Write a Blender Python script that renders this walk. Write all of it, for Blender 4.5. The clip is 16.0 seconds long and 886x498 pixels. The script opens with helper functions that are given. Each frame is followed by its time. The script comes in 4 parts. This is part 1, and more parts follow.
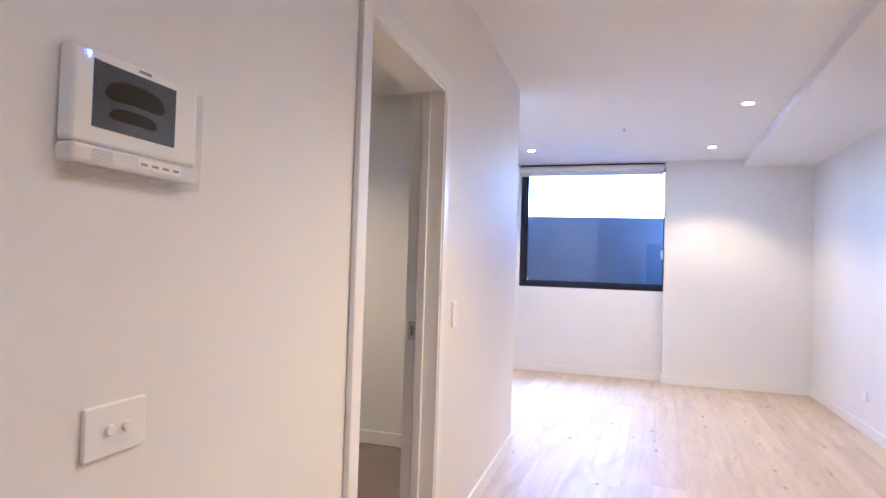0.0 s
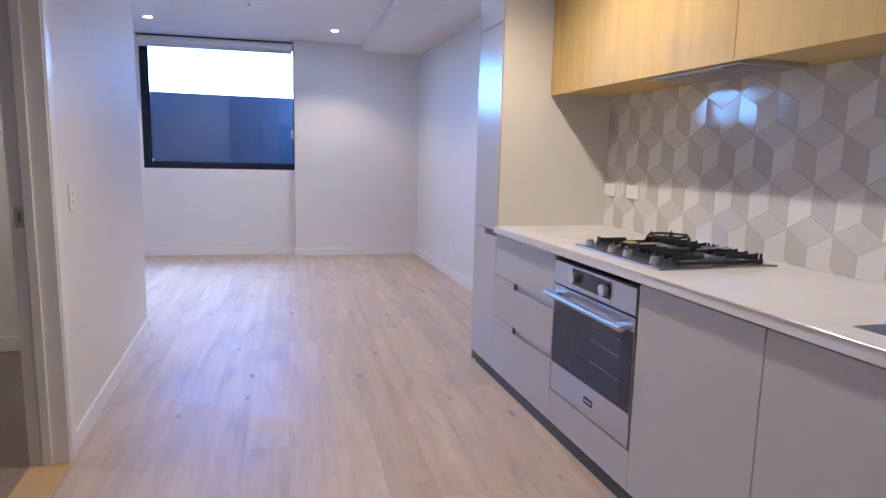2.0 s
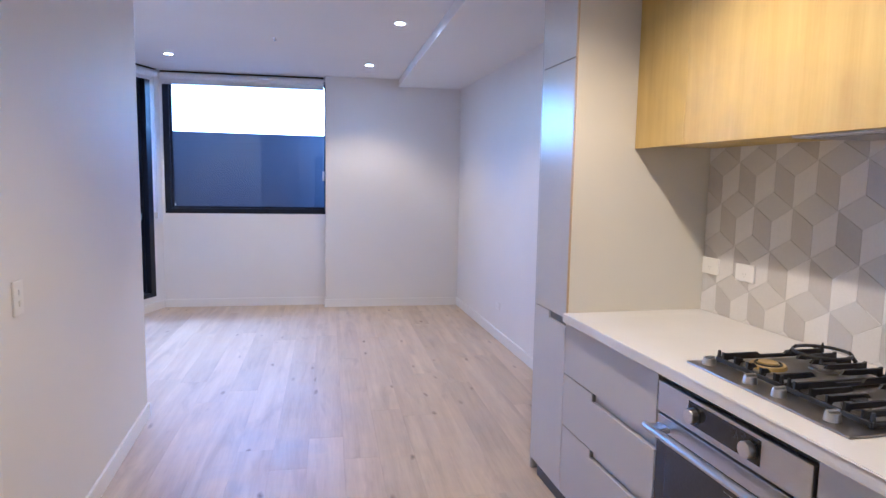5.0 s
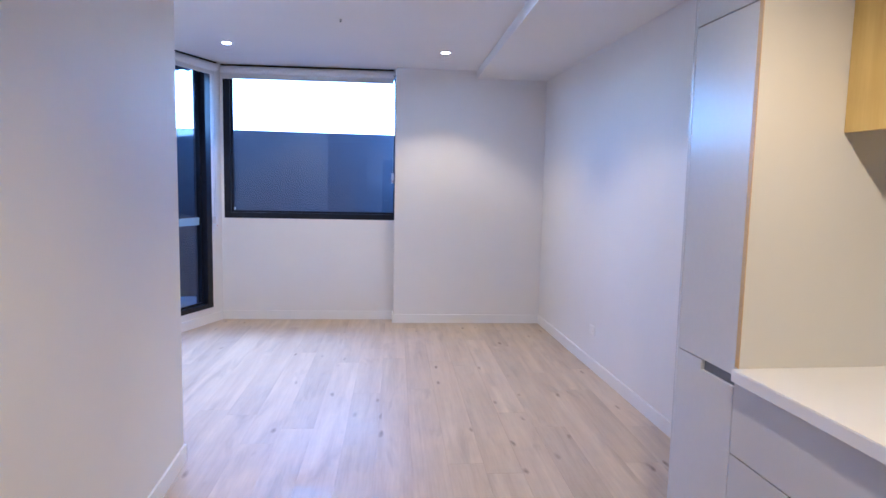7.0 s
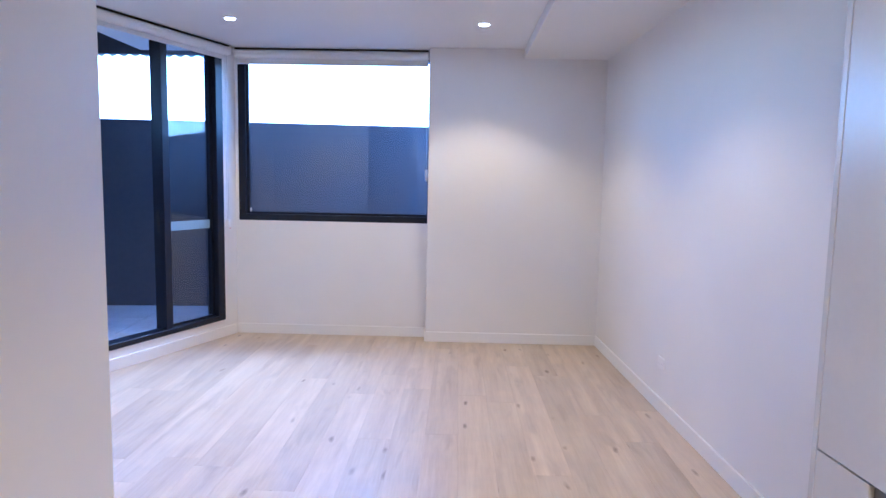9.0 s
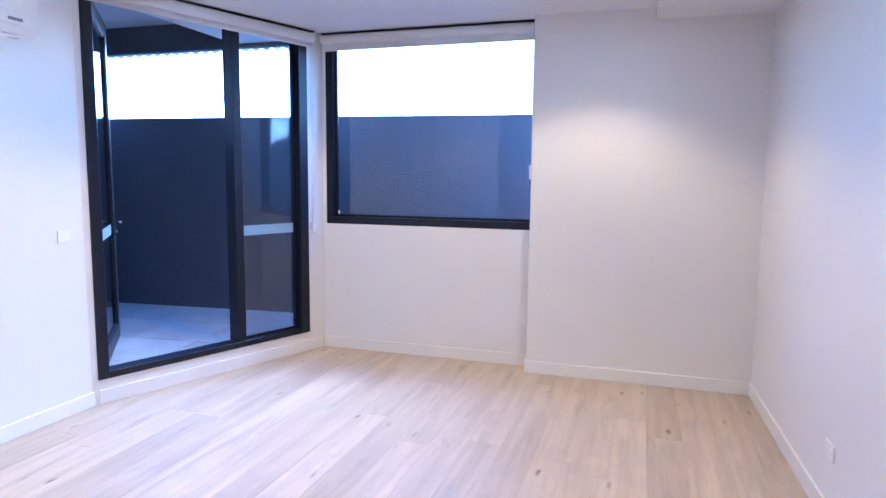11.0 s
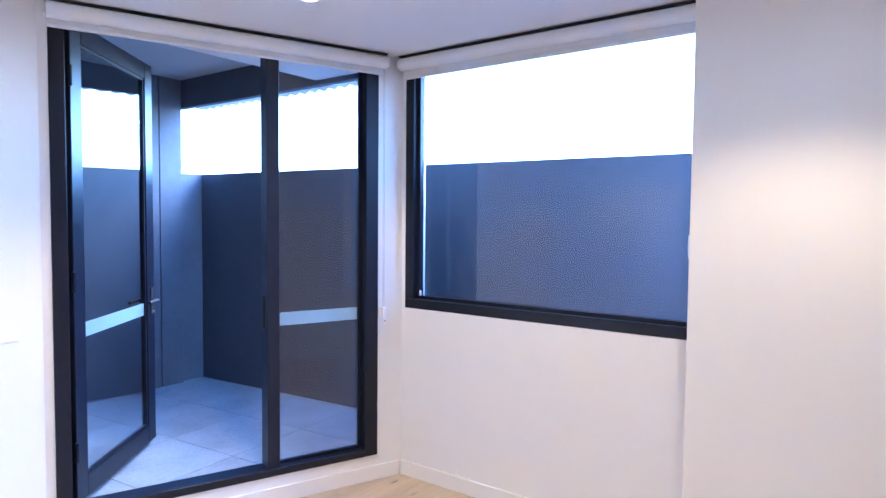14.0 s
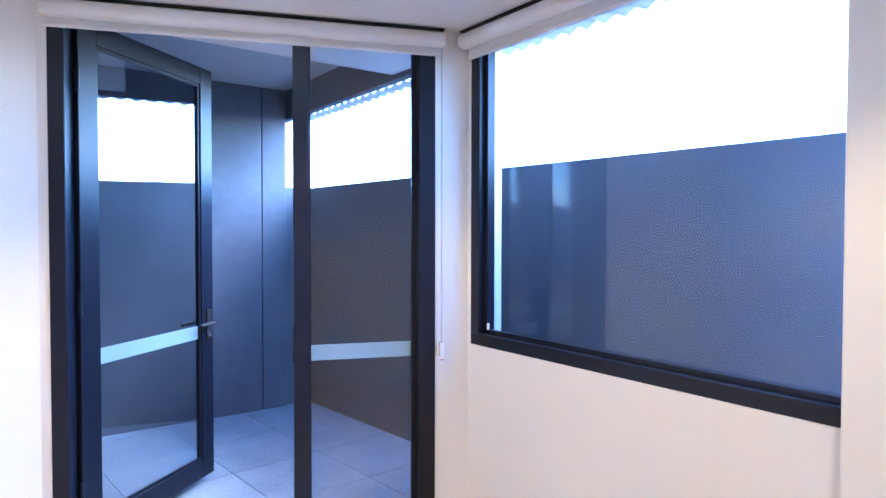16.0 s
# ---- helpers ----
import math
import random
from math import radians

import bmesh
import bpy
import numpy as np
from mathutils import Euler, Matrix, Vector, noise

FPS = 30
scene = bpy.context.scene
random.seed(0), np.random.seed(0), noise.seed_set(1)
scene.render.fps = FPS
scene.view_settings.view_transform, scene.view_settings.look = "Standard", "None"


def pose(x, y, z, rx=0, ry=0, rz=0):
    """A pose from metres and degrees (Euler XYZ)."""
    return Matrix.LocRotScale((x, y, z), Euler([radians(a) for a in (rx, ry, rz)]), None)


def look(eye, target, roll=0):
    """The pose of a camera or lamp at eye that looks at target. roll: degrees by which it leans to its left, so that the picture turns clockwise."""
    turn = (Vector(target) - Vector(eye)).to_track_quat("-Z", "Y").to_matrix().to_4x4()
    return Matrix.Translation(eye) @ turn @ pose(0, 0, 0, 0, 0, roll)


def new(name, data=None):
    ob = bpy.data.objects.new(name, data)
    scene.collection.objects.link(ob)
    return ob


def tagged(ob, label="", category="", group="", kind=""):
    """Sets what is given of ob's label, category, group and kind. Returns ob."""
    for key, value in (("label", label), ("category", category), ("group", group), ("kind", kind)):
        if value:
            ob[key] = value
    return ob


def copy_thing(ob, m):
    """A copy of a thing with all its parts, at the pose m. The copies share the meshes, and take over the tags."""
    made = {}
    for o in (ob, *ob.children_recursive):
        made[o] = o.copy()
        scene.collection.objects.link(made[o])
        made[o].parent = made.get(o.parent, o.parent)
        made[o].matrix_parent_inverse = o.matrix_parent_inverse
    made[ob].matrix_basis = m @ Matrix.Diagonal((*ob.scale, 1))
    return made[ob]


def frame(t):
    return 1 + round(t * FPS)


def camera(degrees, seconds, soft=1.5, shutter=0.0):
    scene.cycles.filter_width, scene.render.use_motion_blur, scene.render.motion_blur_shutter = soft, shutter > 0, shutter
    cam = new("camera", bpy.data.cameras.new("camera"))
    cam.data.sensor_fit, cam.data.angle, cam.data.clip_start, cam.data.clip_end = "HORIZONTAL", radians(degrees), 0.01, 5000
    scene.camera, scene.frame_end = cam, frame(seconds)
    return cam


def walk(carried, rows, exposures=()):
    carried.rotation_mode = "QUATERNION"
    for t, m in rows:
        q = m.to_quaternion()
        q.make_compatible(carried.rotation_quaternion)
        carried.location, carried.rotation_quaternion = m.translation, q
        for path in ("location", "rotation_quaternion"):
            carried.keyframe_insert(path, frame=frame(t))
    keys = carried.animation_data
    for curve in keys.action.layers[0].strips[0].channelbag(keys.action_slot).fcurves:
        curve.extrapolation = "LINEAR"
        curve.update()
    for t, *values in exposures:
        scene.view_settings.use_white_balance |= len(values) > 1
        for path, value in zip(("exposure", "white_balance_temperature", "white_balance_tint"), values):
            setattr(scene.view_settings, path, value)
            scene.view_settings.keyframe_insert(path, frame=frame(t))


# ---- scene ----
cam = camera(70.3, 16.0)
PATH = [
    (0, (0.507, -0.56, 1.312), (-0.134, 1.335, 1.361), 1.8),
    (0.5, (0.478, -0.672, 1.285), (0.185, 1.306, 1.227), 1.4),
    (1, (0.494, -0.729, 1.263), (0.529, 1.263, 1.087), 1.5),
    (1.5, (0.521, -0.769, 1.254), (0.836, 1.188, 0.991), 1.3),
    (2, (0.539, -0.765, 1.298), (1.009, 1.156, 1.003), 1.3),
    (2.5, (0.565, -0.74, 1.376), (1.131, 1.155, 1.073), 1.1),
    (3, (0.564, -0.644, 1.424), (1.156, 1.242, 1.117), 1.0),
    (3.5, (0.585, -0.475, 1.446), (1.176, 1.411, 1.136), 1.1),
    (4, (0.658, -0.3, 1.487), (1.216, 1.599, 1.198), 1.0),
    (4.5, (0.685, -0.17, 1.501), (1.154, 1.758, 1.253), 1.0),
    (5, (0.629, -0.005, 1.492), (0.988, 1.95, 1.273), 1.0),
    (5.2, (0.602, 0.081, 1.491), (0.933, 2.042, 1.28), 1.1),
    (7.5, (0.612, 0.996, 1.458), (0.734, 2.982, 1.252), 1.1),
    (8, (0.638, 1.236, 1.454), (0.73, 3.224, 1.25), 1.1),
    (10.5, (1.316, 2.371, 1.416), (0.885, 4.311, 1.196), 0.8),
    (11, (1.391, 2.678, 1.46), (0.792, 4.573, 1.235), 0.6),
    (11.5, (1.427, 2.945, 1.507), (0.657, 4.775, 1.267), 0.5),
    (12, (1.306, 3.226, 1.567), (0.443, 5.015, 1.331), 0.5),
    (12.5, (1.182, 3.434, 1.552), (0.313, 5.222, 1.335), 0.9),
    (13, (1.271, 3.765, 1.616), (0.292, 5.499, 1.429), 0.7),
    (13.5, (1.314, 4.079, 1.611), (0.228, 5.753, 1.481), 0.5),
    (14, (1.369, 4.434, 1.623), (0.184, 6.042, 1.529), 0.5),
    (14.5, (1.457, 4.809, 1.607), (0.158, 6.329, 1.536), 0.1),
    (15, (1.503, 5.095, 1.604), (0.068, 6.488, 1.543), 0.3),
    (15.5, (1.378, 5.225, 1.611), (-0.091, 6.581, 1.55), 0.5),
    (16, (1.312, 5.5, 1.622), (-0.307, 6.674, 1.572), 0.1),
]
EXPOSURES = [(0, 4.48, 4330, 14), (1.0, 4.02, 4170, 15), (2.0, 3.7, 4090, 17), (5.0, 3.74, 4085, 16), (8.0, 3.80, 4130, 14), (10.5, 4.03, 4230, 15), (13, 4.27, 4270, 14), (16, 4.33, 4500, 11)]
walk(cam, [(t, look(eye, target, roll)) for t, eye, target, roll in PATH], EXPOSURES)

# ---- world, lights, exposure ----
CEIL = 2.617
world = bpy.data.worlds.new("sky")
scene.world = world
world.use_nodes = True
wn = world.node_tree.nodes
sky = wn.new("ShaderNodeTexSky")
sky.sky_type = "NISHITA"
sky.sun_disc = False
sky.sun_elevation = radians(40)
sky.sun_rotation = radians(20)
sky.ozone_density = 5.0
sky.dust_density = 0.6
wn["Background"].inputs["Strength"].default_value = 0.15
world.node_tree.links.new(sky.outputs["Color"], wn["Background"].inputs["Color"])
sun = new("sun", bpy.data.lights.new("sun", "SUN"))
sun.data.energy, sun.data.angle, sun.data.color = 0.5, radians(40), (1.0, 0.97, 0.93)
sun.matrix_world = look((6.2, 17.0, 15.2), (0, 0, 0))

LAMP_COLOUR = (1.0, 0.62, 0.25)
ENTRY_COLOUR = (1.0, 0.57, 0.21)
LIVING, KITCHEN, ENTRY, SIDE_ROOM = 4.3, 9.5, 1.5, 4.4  # watts of the lighting circuits
BEAM_ANGLE = {LIVING: 116, KITCHEN: 140, ENTRY: 140, SIDE_ROOM: 140}
DOWNLIGHTS = [
    (1.037, 6.467, CEIL, LIVING), (-0.834, 6.39, CEIL, LIVING), (1.15, 4.70, CEIL, LIVING), (-0.83, 4.75, CEIL, LIVING),
    (1.28, 1.75, CEIL, KITCHEN), (1.28, 0.0, CEIL, ENTRY), (0.15, -1.75, CEIL, ENTRY), (-1.9, 2.35, 2.53, SIDE_ROOM),
]

# ---- helpers for building ----


def link_mesh(name, bm, material, parent=None, label="", smooth=False):
    bm.normal_update()
    me = bpy.data.meshes.new(name)
    if smooth:
        for f in bm.faces:
            f.smooth = True
    bm.to_mesh(me)
    bm.free()
    if material:
        me.materials.append(material)
    ob = new(name, me)
    if parent:
        ob.parent = parent
    if label:
        tagged(ob, label)
    return ob


def part(name, bm, material, parent, label="", smooth=False):
    return link_mesh(name, bm, material, parent, label, smooth)


def thing(name, label, category, m=None, group="", kind=""):
    ob = new(name)
    ob.empty_display_size = 0.05
    if m is not None:
        ob.matrix_world = m
    return tagged(ob, label, category, group, kind)


def solid(name, bm, material, label, category, m=None, group="", kind="", smooth=False):
    ob = link_mesh(name, bm, material, None, "", smooth)
    if m is not None:
        ob.matrix_world = m
    return tagged(ob, label, category, group, kind)


def box(x0, x1, y0, y1, z0, z1, bevel=0.0, segments=1, bm=None):
    one = bmesh.new()
    bmesh.ops.create_cube(one, size=1.0)
    bmesh.ops.transform(one, matrix=Matrix.Translation(((x0 + x1) / 2, (y0 + y1) / 2, (z0 + z1) / 2)) @ Matrix.Diagonal((abs(x1 - x0), abs(y1 - y0), abs(z1 - z0), 1)), verts=one.verts)
    if bevel:
        bmesh.ops.bevel(one, geom=list(one.edges), offset=bevel, segments=segments, affect="EDGES", profile=0.5)
    return merge(bm, one)


def merge(bm, one):
    if bm is None:
        return one
    me = bpy.data.meshes.new("tmp")
    one.to_mesh(me)
    one.free()
    bm.from_mesh(me)
    bpy.data.meshes.remove(me)
    return bm


def rod(a, b, r, n=12, r2=None, bm=None, bevel=0.0):
    a, b = Vector(a), Vector(b)
    one = bmesh.new()
    bmesh.ops.create_cone(one, cap_ends=True, segments=n, radius1=r, radius2=r if r2 is None else r2, depth=(b - a).length)
    if bevel:
        rims = [e for e in one.edges if len(e.link_faces) == 2 and any(len(f.verts) > 4 for f in e.link_faces)]
        bmesh.ops.bevel(one, geom=rims, offset=bevel, segments=2, affect="EDGES", profile=0.5)
    bmesh.ops.transform(one, matrix=Matrix.Translation((a + b) / 2) @ (b - a).to_track_quat("Z", "Y").to_matrix().to_4x4(), verts=one.verts)
    return merge(bm, one)


def ring(centre, r, tube, n=28, k=8, bm=None):
    one = bmesh.new()
    rows = []
    for i in range(n):
        a = 2 * math.pi * i / n
        rows.append([one.verts.new((centre[0] + (r + tube * math.cos(2 * math.pi * j / k)) * math.cos(a), centre[1] + (r + tube * math.cos(2 * math.pi * j / k)) * math.sin(a), centre[2] + tube * math.sin(2 * math.pi * j / k))) for j in range(k)])
    for i in range(n):
        for j in range(k):
            one.faces.new((rows[i][j], rows[(i + 1) % n][j], rows[(i + 1) % n][(j + 1) % k], rows[i][(j + 1) % k]))
    return merge(bm, one)


def slab(points, axis, lo, hi, bm=None):
    """A prism: a polygon in the two other axes, drawn out along axis from lo to hi."""
    one = bmesh.new()

    def put(p, v):
        q = list(p)
        q.insert("xyz".index(axis), v)
        return one.verts.new(q)

    a, b = [put(p, lo) for p in points], [put(p, hi) for p in points]
    one.faces.new(a[::-1])
    one.faces.new(b)
    n = len(points)
    for i in range(n):
        one.faces.new((a[i], a[(i + 1) % n], b[(i + 1) % n], b[i]))
    bmesh.ops.recalc_face_normals(one, faces=one.faces)
    return merge(bm, one)


def wall_with_hole(x0, x1, y0, y1, z0, z1, h0, h1, hz0, hz1):
    """A wall along y (thick in x) with one opening."""
    bm = box(x0, x1, y0, h0, z0, z1)
    box(x0, x1, h1, y1, z0, z1, bm=bm)
    if hz1 < z1:
        box(x0, x1, h0, h1, hz1, z1, bm=bm)
    if hz0 > z0:
        box(x0, x1, h0, h1, z0, hz0, bm=bm)
    return bm


# ---- materials ----


def material(name, a, b, scale=6.0, rough=0.5, metal=0.0, bump=0.0, fine=120.0, stretch=(1, 1, 1), rough_var=0.08, piece=0.0, coat=0.0, large=0.35):
    """A surface between two colours: broad blotches and a fine grain, with relief and uneven gloss."""
    m = bpy.data.materials.new(name)
    m.use_nodes = True
    n, ln = m.node_tree.nodes, m.node_tree.links
    bsdf = n["Principled BSDF"]
    tc = n.new("ShaderNodeTexCoord")
    mp = n.new("ShaderNodeMapping")
    mp.inputs["Scale"].default_value = stretch
    ln.new(tc.outputs["Object"], mp.inputs["Vector"])
    info = n.new("ShaderNodeObjectInfo")
    big, small = n.new("ShaderNodeTexNoise"), n.new("ShaderNodeTexNoise")
    for tex, s, d in ((big, scale, 3.0), (small, fine, 4.0)):
        tex.noise_dimensions = "4D"
        tex.inputs["Scale"].default_value = s
        tex.inputs["Detail"].default_value = d
        ln.new(mp.outputs["Vector"], tex.inputs["Vector"])
        if piece:
            times = n.new("ShaderNodeMath")
            times.operation = "MULTIPLY"
            times.inputs[1].default_value = 40.0
            ln.new(info.outputs["Random"], times.inputs[0])
            ln.new(times.outputs[0], tex.inputs["W"])
    blend = n.new("ShaderNodeMix")
    blend.data_type = "FLOAT"
    blend.inputs[0].default_value = large
    ln.new(small.outputs["Fac"], blend.inputs[2])
    ln.new(big.outputs["Fac"], blend.inputs[3])
    ramp = n.new("ShaderNodeValToRGB")
    ramp.color_ramp.elements[0].position, ramp.color_ramp.elements[1].position = 0.3, 0.7
    ramp.color_ramp.elements[0].color, ramp.color_ramp.elements[1].color = (*a, 1), (*b, 1)
    ln.new(blend.outputs[0], ramp.inputs["Fac"])
    colour = ramp.outputs["Color"]
    if piece:
        hsv = n.new("ShaderNodeHueSaturation")
        span = n.new("ShaderNodeMapRange")
        span.inputs["To Min"].default_value, span.inputs["To Max"].default_value = 1 - piece, 1 + piece
        ln.new(info.outputs["Random"], span.inputs["Value"])
        ln.new(span.outputs[0], hsv.inputs["Value"])
        ln.new(colour, hsv.inputs["Color"])
        colour = hsv.outputs["Color"]
    ln.new(colour, bsdf.inputs["Base Color"])
    gloss = n.new("ShaderNodeMapRange")
    gloss.inputs["To Min"].default_value, gloss.inputs["To Max"].default_value = max(0.02, rough - rough_var), min(1, rough + rough_var)
    ln.new(big.outputs["Fac"], gloss.inputs["Value"])
    ln.new(gloss.outputs[0], bsdf.inputs["Roughness"])
    bsdf.inputs["Metallic"].default_value = metal
    bsdf.inputs["Coat Weight"].default_value = coat
    bsdf.inputs["Coat Roughness"].default_value = 0.08
    if bump:
        bp = n.new("ShaderNodeBump")
        bp.inputs["Strength"].default_value = min(1.0, bump)
        bp.inputs["Distance"].default_value = 0.002
        ln.new(small.outputs["Fac"], bp.inputs["Height"])
        ln.new(bp.outputs["Normal"], bsdf.inputs["Normal"])
    return m


def wood(name, dark, light, axis, rough=0.45, piece=0.1, knots=0.0, scale=1.0):
    """Timber with its grain along an axis ("y" or "z"); knots and mineral streaks for floorboards."""
    m = bpy.data.materials.new(name)
    m.use_nodes = True
    n, ln = m.node_tree.nodes, m.node_tree.links
    bsdf = n["Principled BSDF"]
    tc, info = n.new("ShaderNodeTexCoord"), n.new("ShaderNodeObjectInfo")
    mp = n.new("ShaderNodeMapping")
    across, along = 14.0 * scale, 0.9 * scale
    mp.inputs["Scale"].default_value = (across, along, across) if axis == "y" else (across, across, along)
    ln.new(tc.outputs["Object"], mp.inputs["Vector"])
    shift = n.new("ShaderNodeMath")
    shift.operation = "MULTIPLY"
    shift.inputs[1].default_value = 63.0
    ln.new(info.outputs["Random"], shift.inputs[0])

    def noise_tex(s, d, distortion=0.0, vector=None):
        t = n.new("ShaderNodeTexNoise")
        t.noise_dimensions = "4D"
        t.inputs["Scale"].default_value, t.inputs["Detail"].default_value, t.inputs["Distortion"].default_value = s, d, distortion
        ln.new(vector or mp.outputs["Vector"], t.inputs["Vector"])
        ln.new(shift.outputs[0], t.inputs["W"])
        return t

    grain, fibre, cloud = noise_tex(1.0, 5.0, 0.6), noise_tex(7.0, 4.0), noise_tex(1.3, 2.0, 0.0, tc.outputs["Object"])
    mix = n.new("ShaderNodeMix")
    mix.data_type = "FLOAT"
    mix.inputs[0].default_value = 0.28
    ln.new(grain.outputs["Fac"], mix.inputs[2])
    ln.new(fibre.outputs["Fac"], mix.inputs[3])
    ramp = n.new("ShaderNodeValToRGB")
    ramp.color_ramp.elements[0].position, ramp.color_ramp.elements[1].position = 0.25, 0.68
    ramp.color_ramp.elements[0].color, ramp.color_ramp.elements[1].color = (*dark, 1), (*light, 1)
    ln.new(mix.outputs[0], ramp.inputs["Fac"])
    colour = ramp.outputs["Color"]
    hsv = n.new("ShaderNodeHueSaturation")
    add = n.new("ShaderNodeMath")
    add.operation = "ADD"
    span, soft = n.new("ShaderNodeMapRange"), n.new("ShaderNodeMapRange")
    span.inputs["To Min"].default_value, span.inputs["To Max"].default_value = 1 - piece, 1 + piece
    soft.inputs["To Min"].default_value, soft.inputs["To Max"].default_value = -0.13, 0.13
    ln.new(info.outputs["Random"], span.inputs["Value"])
    stain = noise_tex(5.5, 4.0, 0.8, tc.outputs["Object"])
    both = n.new("ShaderNodeMix")
    both.data_type = "FLOAT"
    both.inputs[0].default_value = 0.55
    ln.new(cloud.outputs["Fac"], both.inputs[2])
    ln.new(stain.outputs["Fac"], both.inputs[3])
    soft.inputs["From Min"].default_value, soft.inputs["From Max"].default_value = 0.3, 0.7
    ln.new(both.outputs[0], soft.inputs["Value"])
    ln.new(span.outputs[0], add.inputs[0])
    ln.new(soft.outputs[0], add.inputs[1])
    ln.new(add.outputs[0], hsv.inputs["Value"])
    ln.new(colour, hsv.inputs["Color"])
    colour = hsv.outputs["Color"]
    if knots:
        smap = n.new("ShaderNodeMapping")
        smap.inputs["Scale"].default_value = (8.0, 1.5, 8.0)
        ln.new(tc.outputs["Object"], smap.inputs["Vector"])
        streak = noise_tex(1.0, 3.0, 0.9, smap.outputs["Vector"])
        shade = n.new("ShaderNodeMapRange")
        shade.inputs["From Min"].default_value, shade.inputs["From Max"].default_value = 0.54, 0.74
        shade.inputs["To Min"].default_value, shade.inputs["To Max"].default_value = 0.0, 0.45
        ln.new(streak.outputs["Fac"], shade.inputs["Value"])
        grey = n.new("ShaderNodeMix")
        grey.data_type = "RGBA"
        ln.new(shade.outputs[0], grey.inputs[0])
        ln.new(colour, grey.inputs[6])
        grey.inputs[7].default_value = (0.27, 0.215, 0.165, 1)
        colour = grey.outputs[2]
        kmap = n.new("ShaderNodeMapping")
        kmap.inputs["Scale"].default_value = (8.5, 2.8, 8.5)
        ln.new(tc.outputs["Object"], kmap.inputs["Vector"])
        warp = noise_tex(9.0, 2.0, 0.0, tc.outputs["Object"])
        push = n.new("ShaderNodeVectorMath")
        push.operation = "MULTIPLY_ADD"
        push.inputs[1].default_value = (0.34, 0.34, 0.34)
        ln.new(warp.outputs["Color"], push.inputs[0])
        ln.new(kmap.outputs["Vector"], push.inputs[2])
        vor = n.new("ShaderNodeTexVoronoi")
        vor.voronoi_dimensions = "2D"
        vor.inputs["Scale"].default_value = 0.85
        slide = n.new("ShaderNodeVectorMath")
        slide.operation = "ADD"
        ln.new(push.outputs["Vector"], slide.inputs[0])
        ln.new(shift.outputs[0], slide.inputs[1])
        ln.new(slide.outputs["Vector"], vor.inputs["Vector"])
        spot = n.new("ShaderNodeMapRange")
        spot.inputs["From Min"].default_value, spot.inputs["From Max"].default_value = 0.02, 0.12
        spot.inputs["To Min"].default_value, spot.inputs["To Max"].default_value = knots, 0.0
        ln.new(vor.outputs["Distance"], spot.inputs["Value"])
        parts3 = n.new("ShaderNodeSeparateColor")
        ln.new(vor.outputs["Color"], parts3.inputs["Color"])
        some = n.new("ShaderNodeMapRange")
        some.inputs["From Min"].default_value, some.inputs["From Max"].default_value = 0.80, 0.99
        ln.new(parts3.outputs["Red"], some.inputs["Value"])
        chosen = n.new("ShaderNodeMath")
        chosen.operation = "MULTIPLY"
        ln.new(spot.outputs[0], chosen.inputs[0])
        ln.new(some.outputs[0], chosen.inputs[1])
        tint = n.new("ShaderNodeMix")
        tint.data_type = "RGBA"
        ln.new(chosen.outputs[0], tint.inputs[0])
        ln.new(colour, tint.inputs[6])
        tint.inputs[7].default_value = (0.16, 0.11, 0.075, 1)
        colour = tint.outputs[2]
    ln.new(colour, bsdf.inputs["Base Color"])
    gloss = n.new("ShaderNodeMapRange")
    gloss.inputs["To Min"].default_value, gloss.inputs["To Max"].default_value = rough - 0.12, rough + 0.14
    gloss.inputs["From Min"].default_value, gloss.inputs["From Max"].default_value = 0.3, 0.7
    ln.new(stain.outputs["Fac"], gloss.inputs["Value"])
    ln.new(gloss.outputs[0], bsdf.inputs["Roughness"])
    bp = n.new("ShaderNodeBump")
    bp.inputs["Strength"].default_value, bp.inputs["Distance"].default_value = 0.25, 0.001
    ln.new(mix.outputs[0], bp.inputs["Height"])
    ln.new(bp.outputs["Normal"], bsdf.inputs["Normal"])
    return m


def glass(name, tint=(0.95, 0.965, 0.98), ior=1.36):
    m = bpy.data.materials.new(name)
    m.use_nodes = True
    n, ln = m.node_tree.nodes, m.node_tree.links
    n.remove(n["Principled BSDF"])
    clear, shine, mix, fres = n.new("ShaderNodeBsdfTransparent"), n.new("ShaderNodeBsdfGlossy"), n.new("ShaderNodeMixShader"), n.new("ShaderNodeLayerWeight")
    clear.inputs["Color"].default_value = (*tint, 1)
    shine.inputs["Roughness"].default_value = 0.0
    fres.inputs["Blend"].default_value = 0.5
    power, scaled = n.new("ShaderNodeMath"), n.new("ShaderNodeMapRange")
    power.operation = "POWER"
    power.inputs[1].default_value = 5.0
    base = ((ior - 1) / (ior + 1)) ** 2
    scaled.inputs["To Min"].default_value, scaled.inputs["To Max"].default_value = base, 1.0
    ln.new(fres.outputs["Facing"], power.inputs[0])
    ln.new(power.outputs[0], scaled.inputs["Value"])
    ln.new(scaled.outputs[0], mix.inputs[0])
    ln.new(clear.outputs[0], mix.inputs[1])
    ln.new(shine.outputs[0], mix.inputs[2])
    ln.new(mix.outputs[0], n["Material Output"].inputs["Surface"])
    return m


def glow(name, colour, strength):
    m = bpy.data.materials.new(name)
    m.use_nodes = True
    n = m.node_tree.nodes
    b = n["Principled BSDF"]
    b.inputs["Base Color"].default_value = (*colour, 1)
    b.inputs["Emission Color"].default_value = (*colour, 1)
    b.inputs["Emission Strength"].default_value = strength
    return m


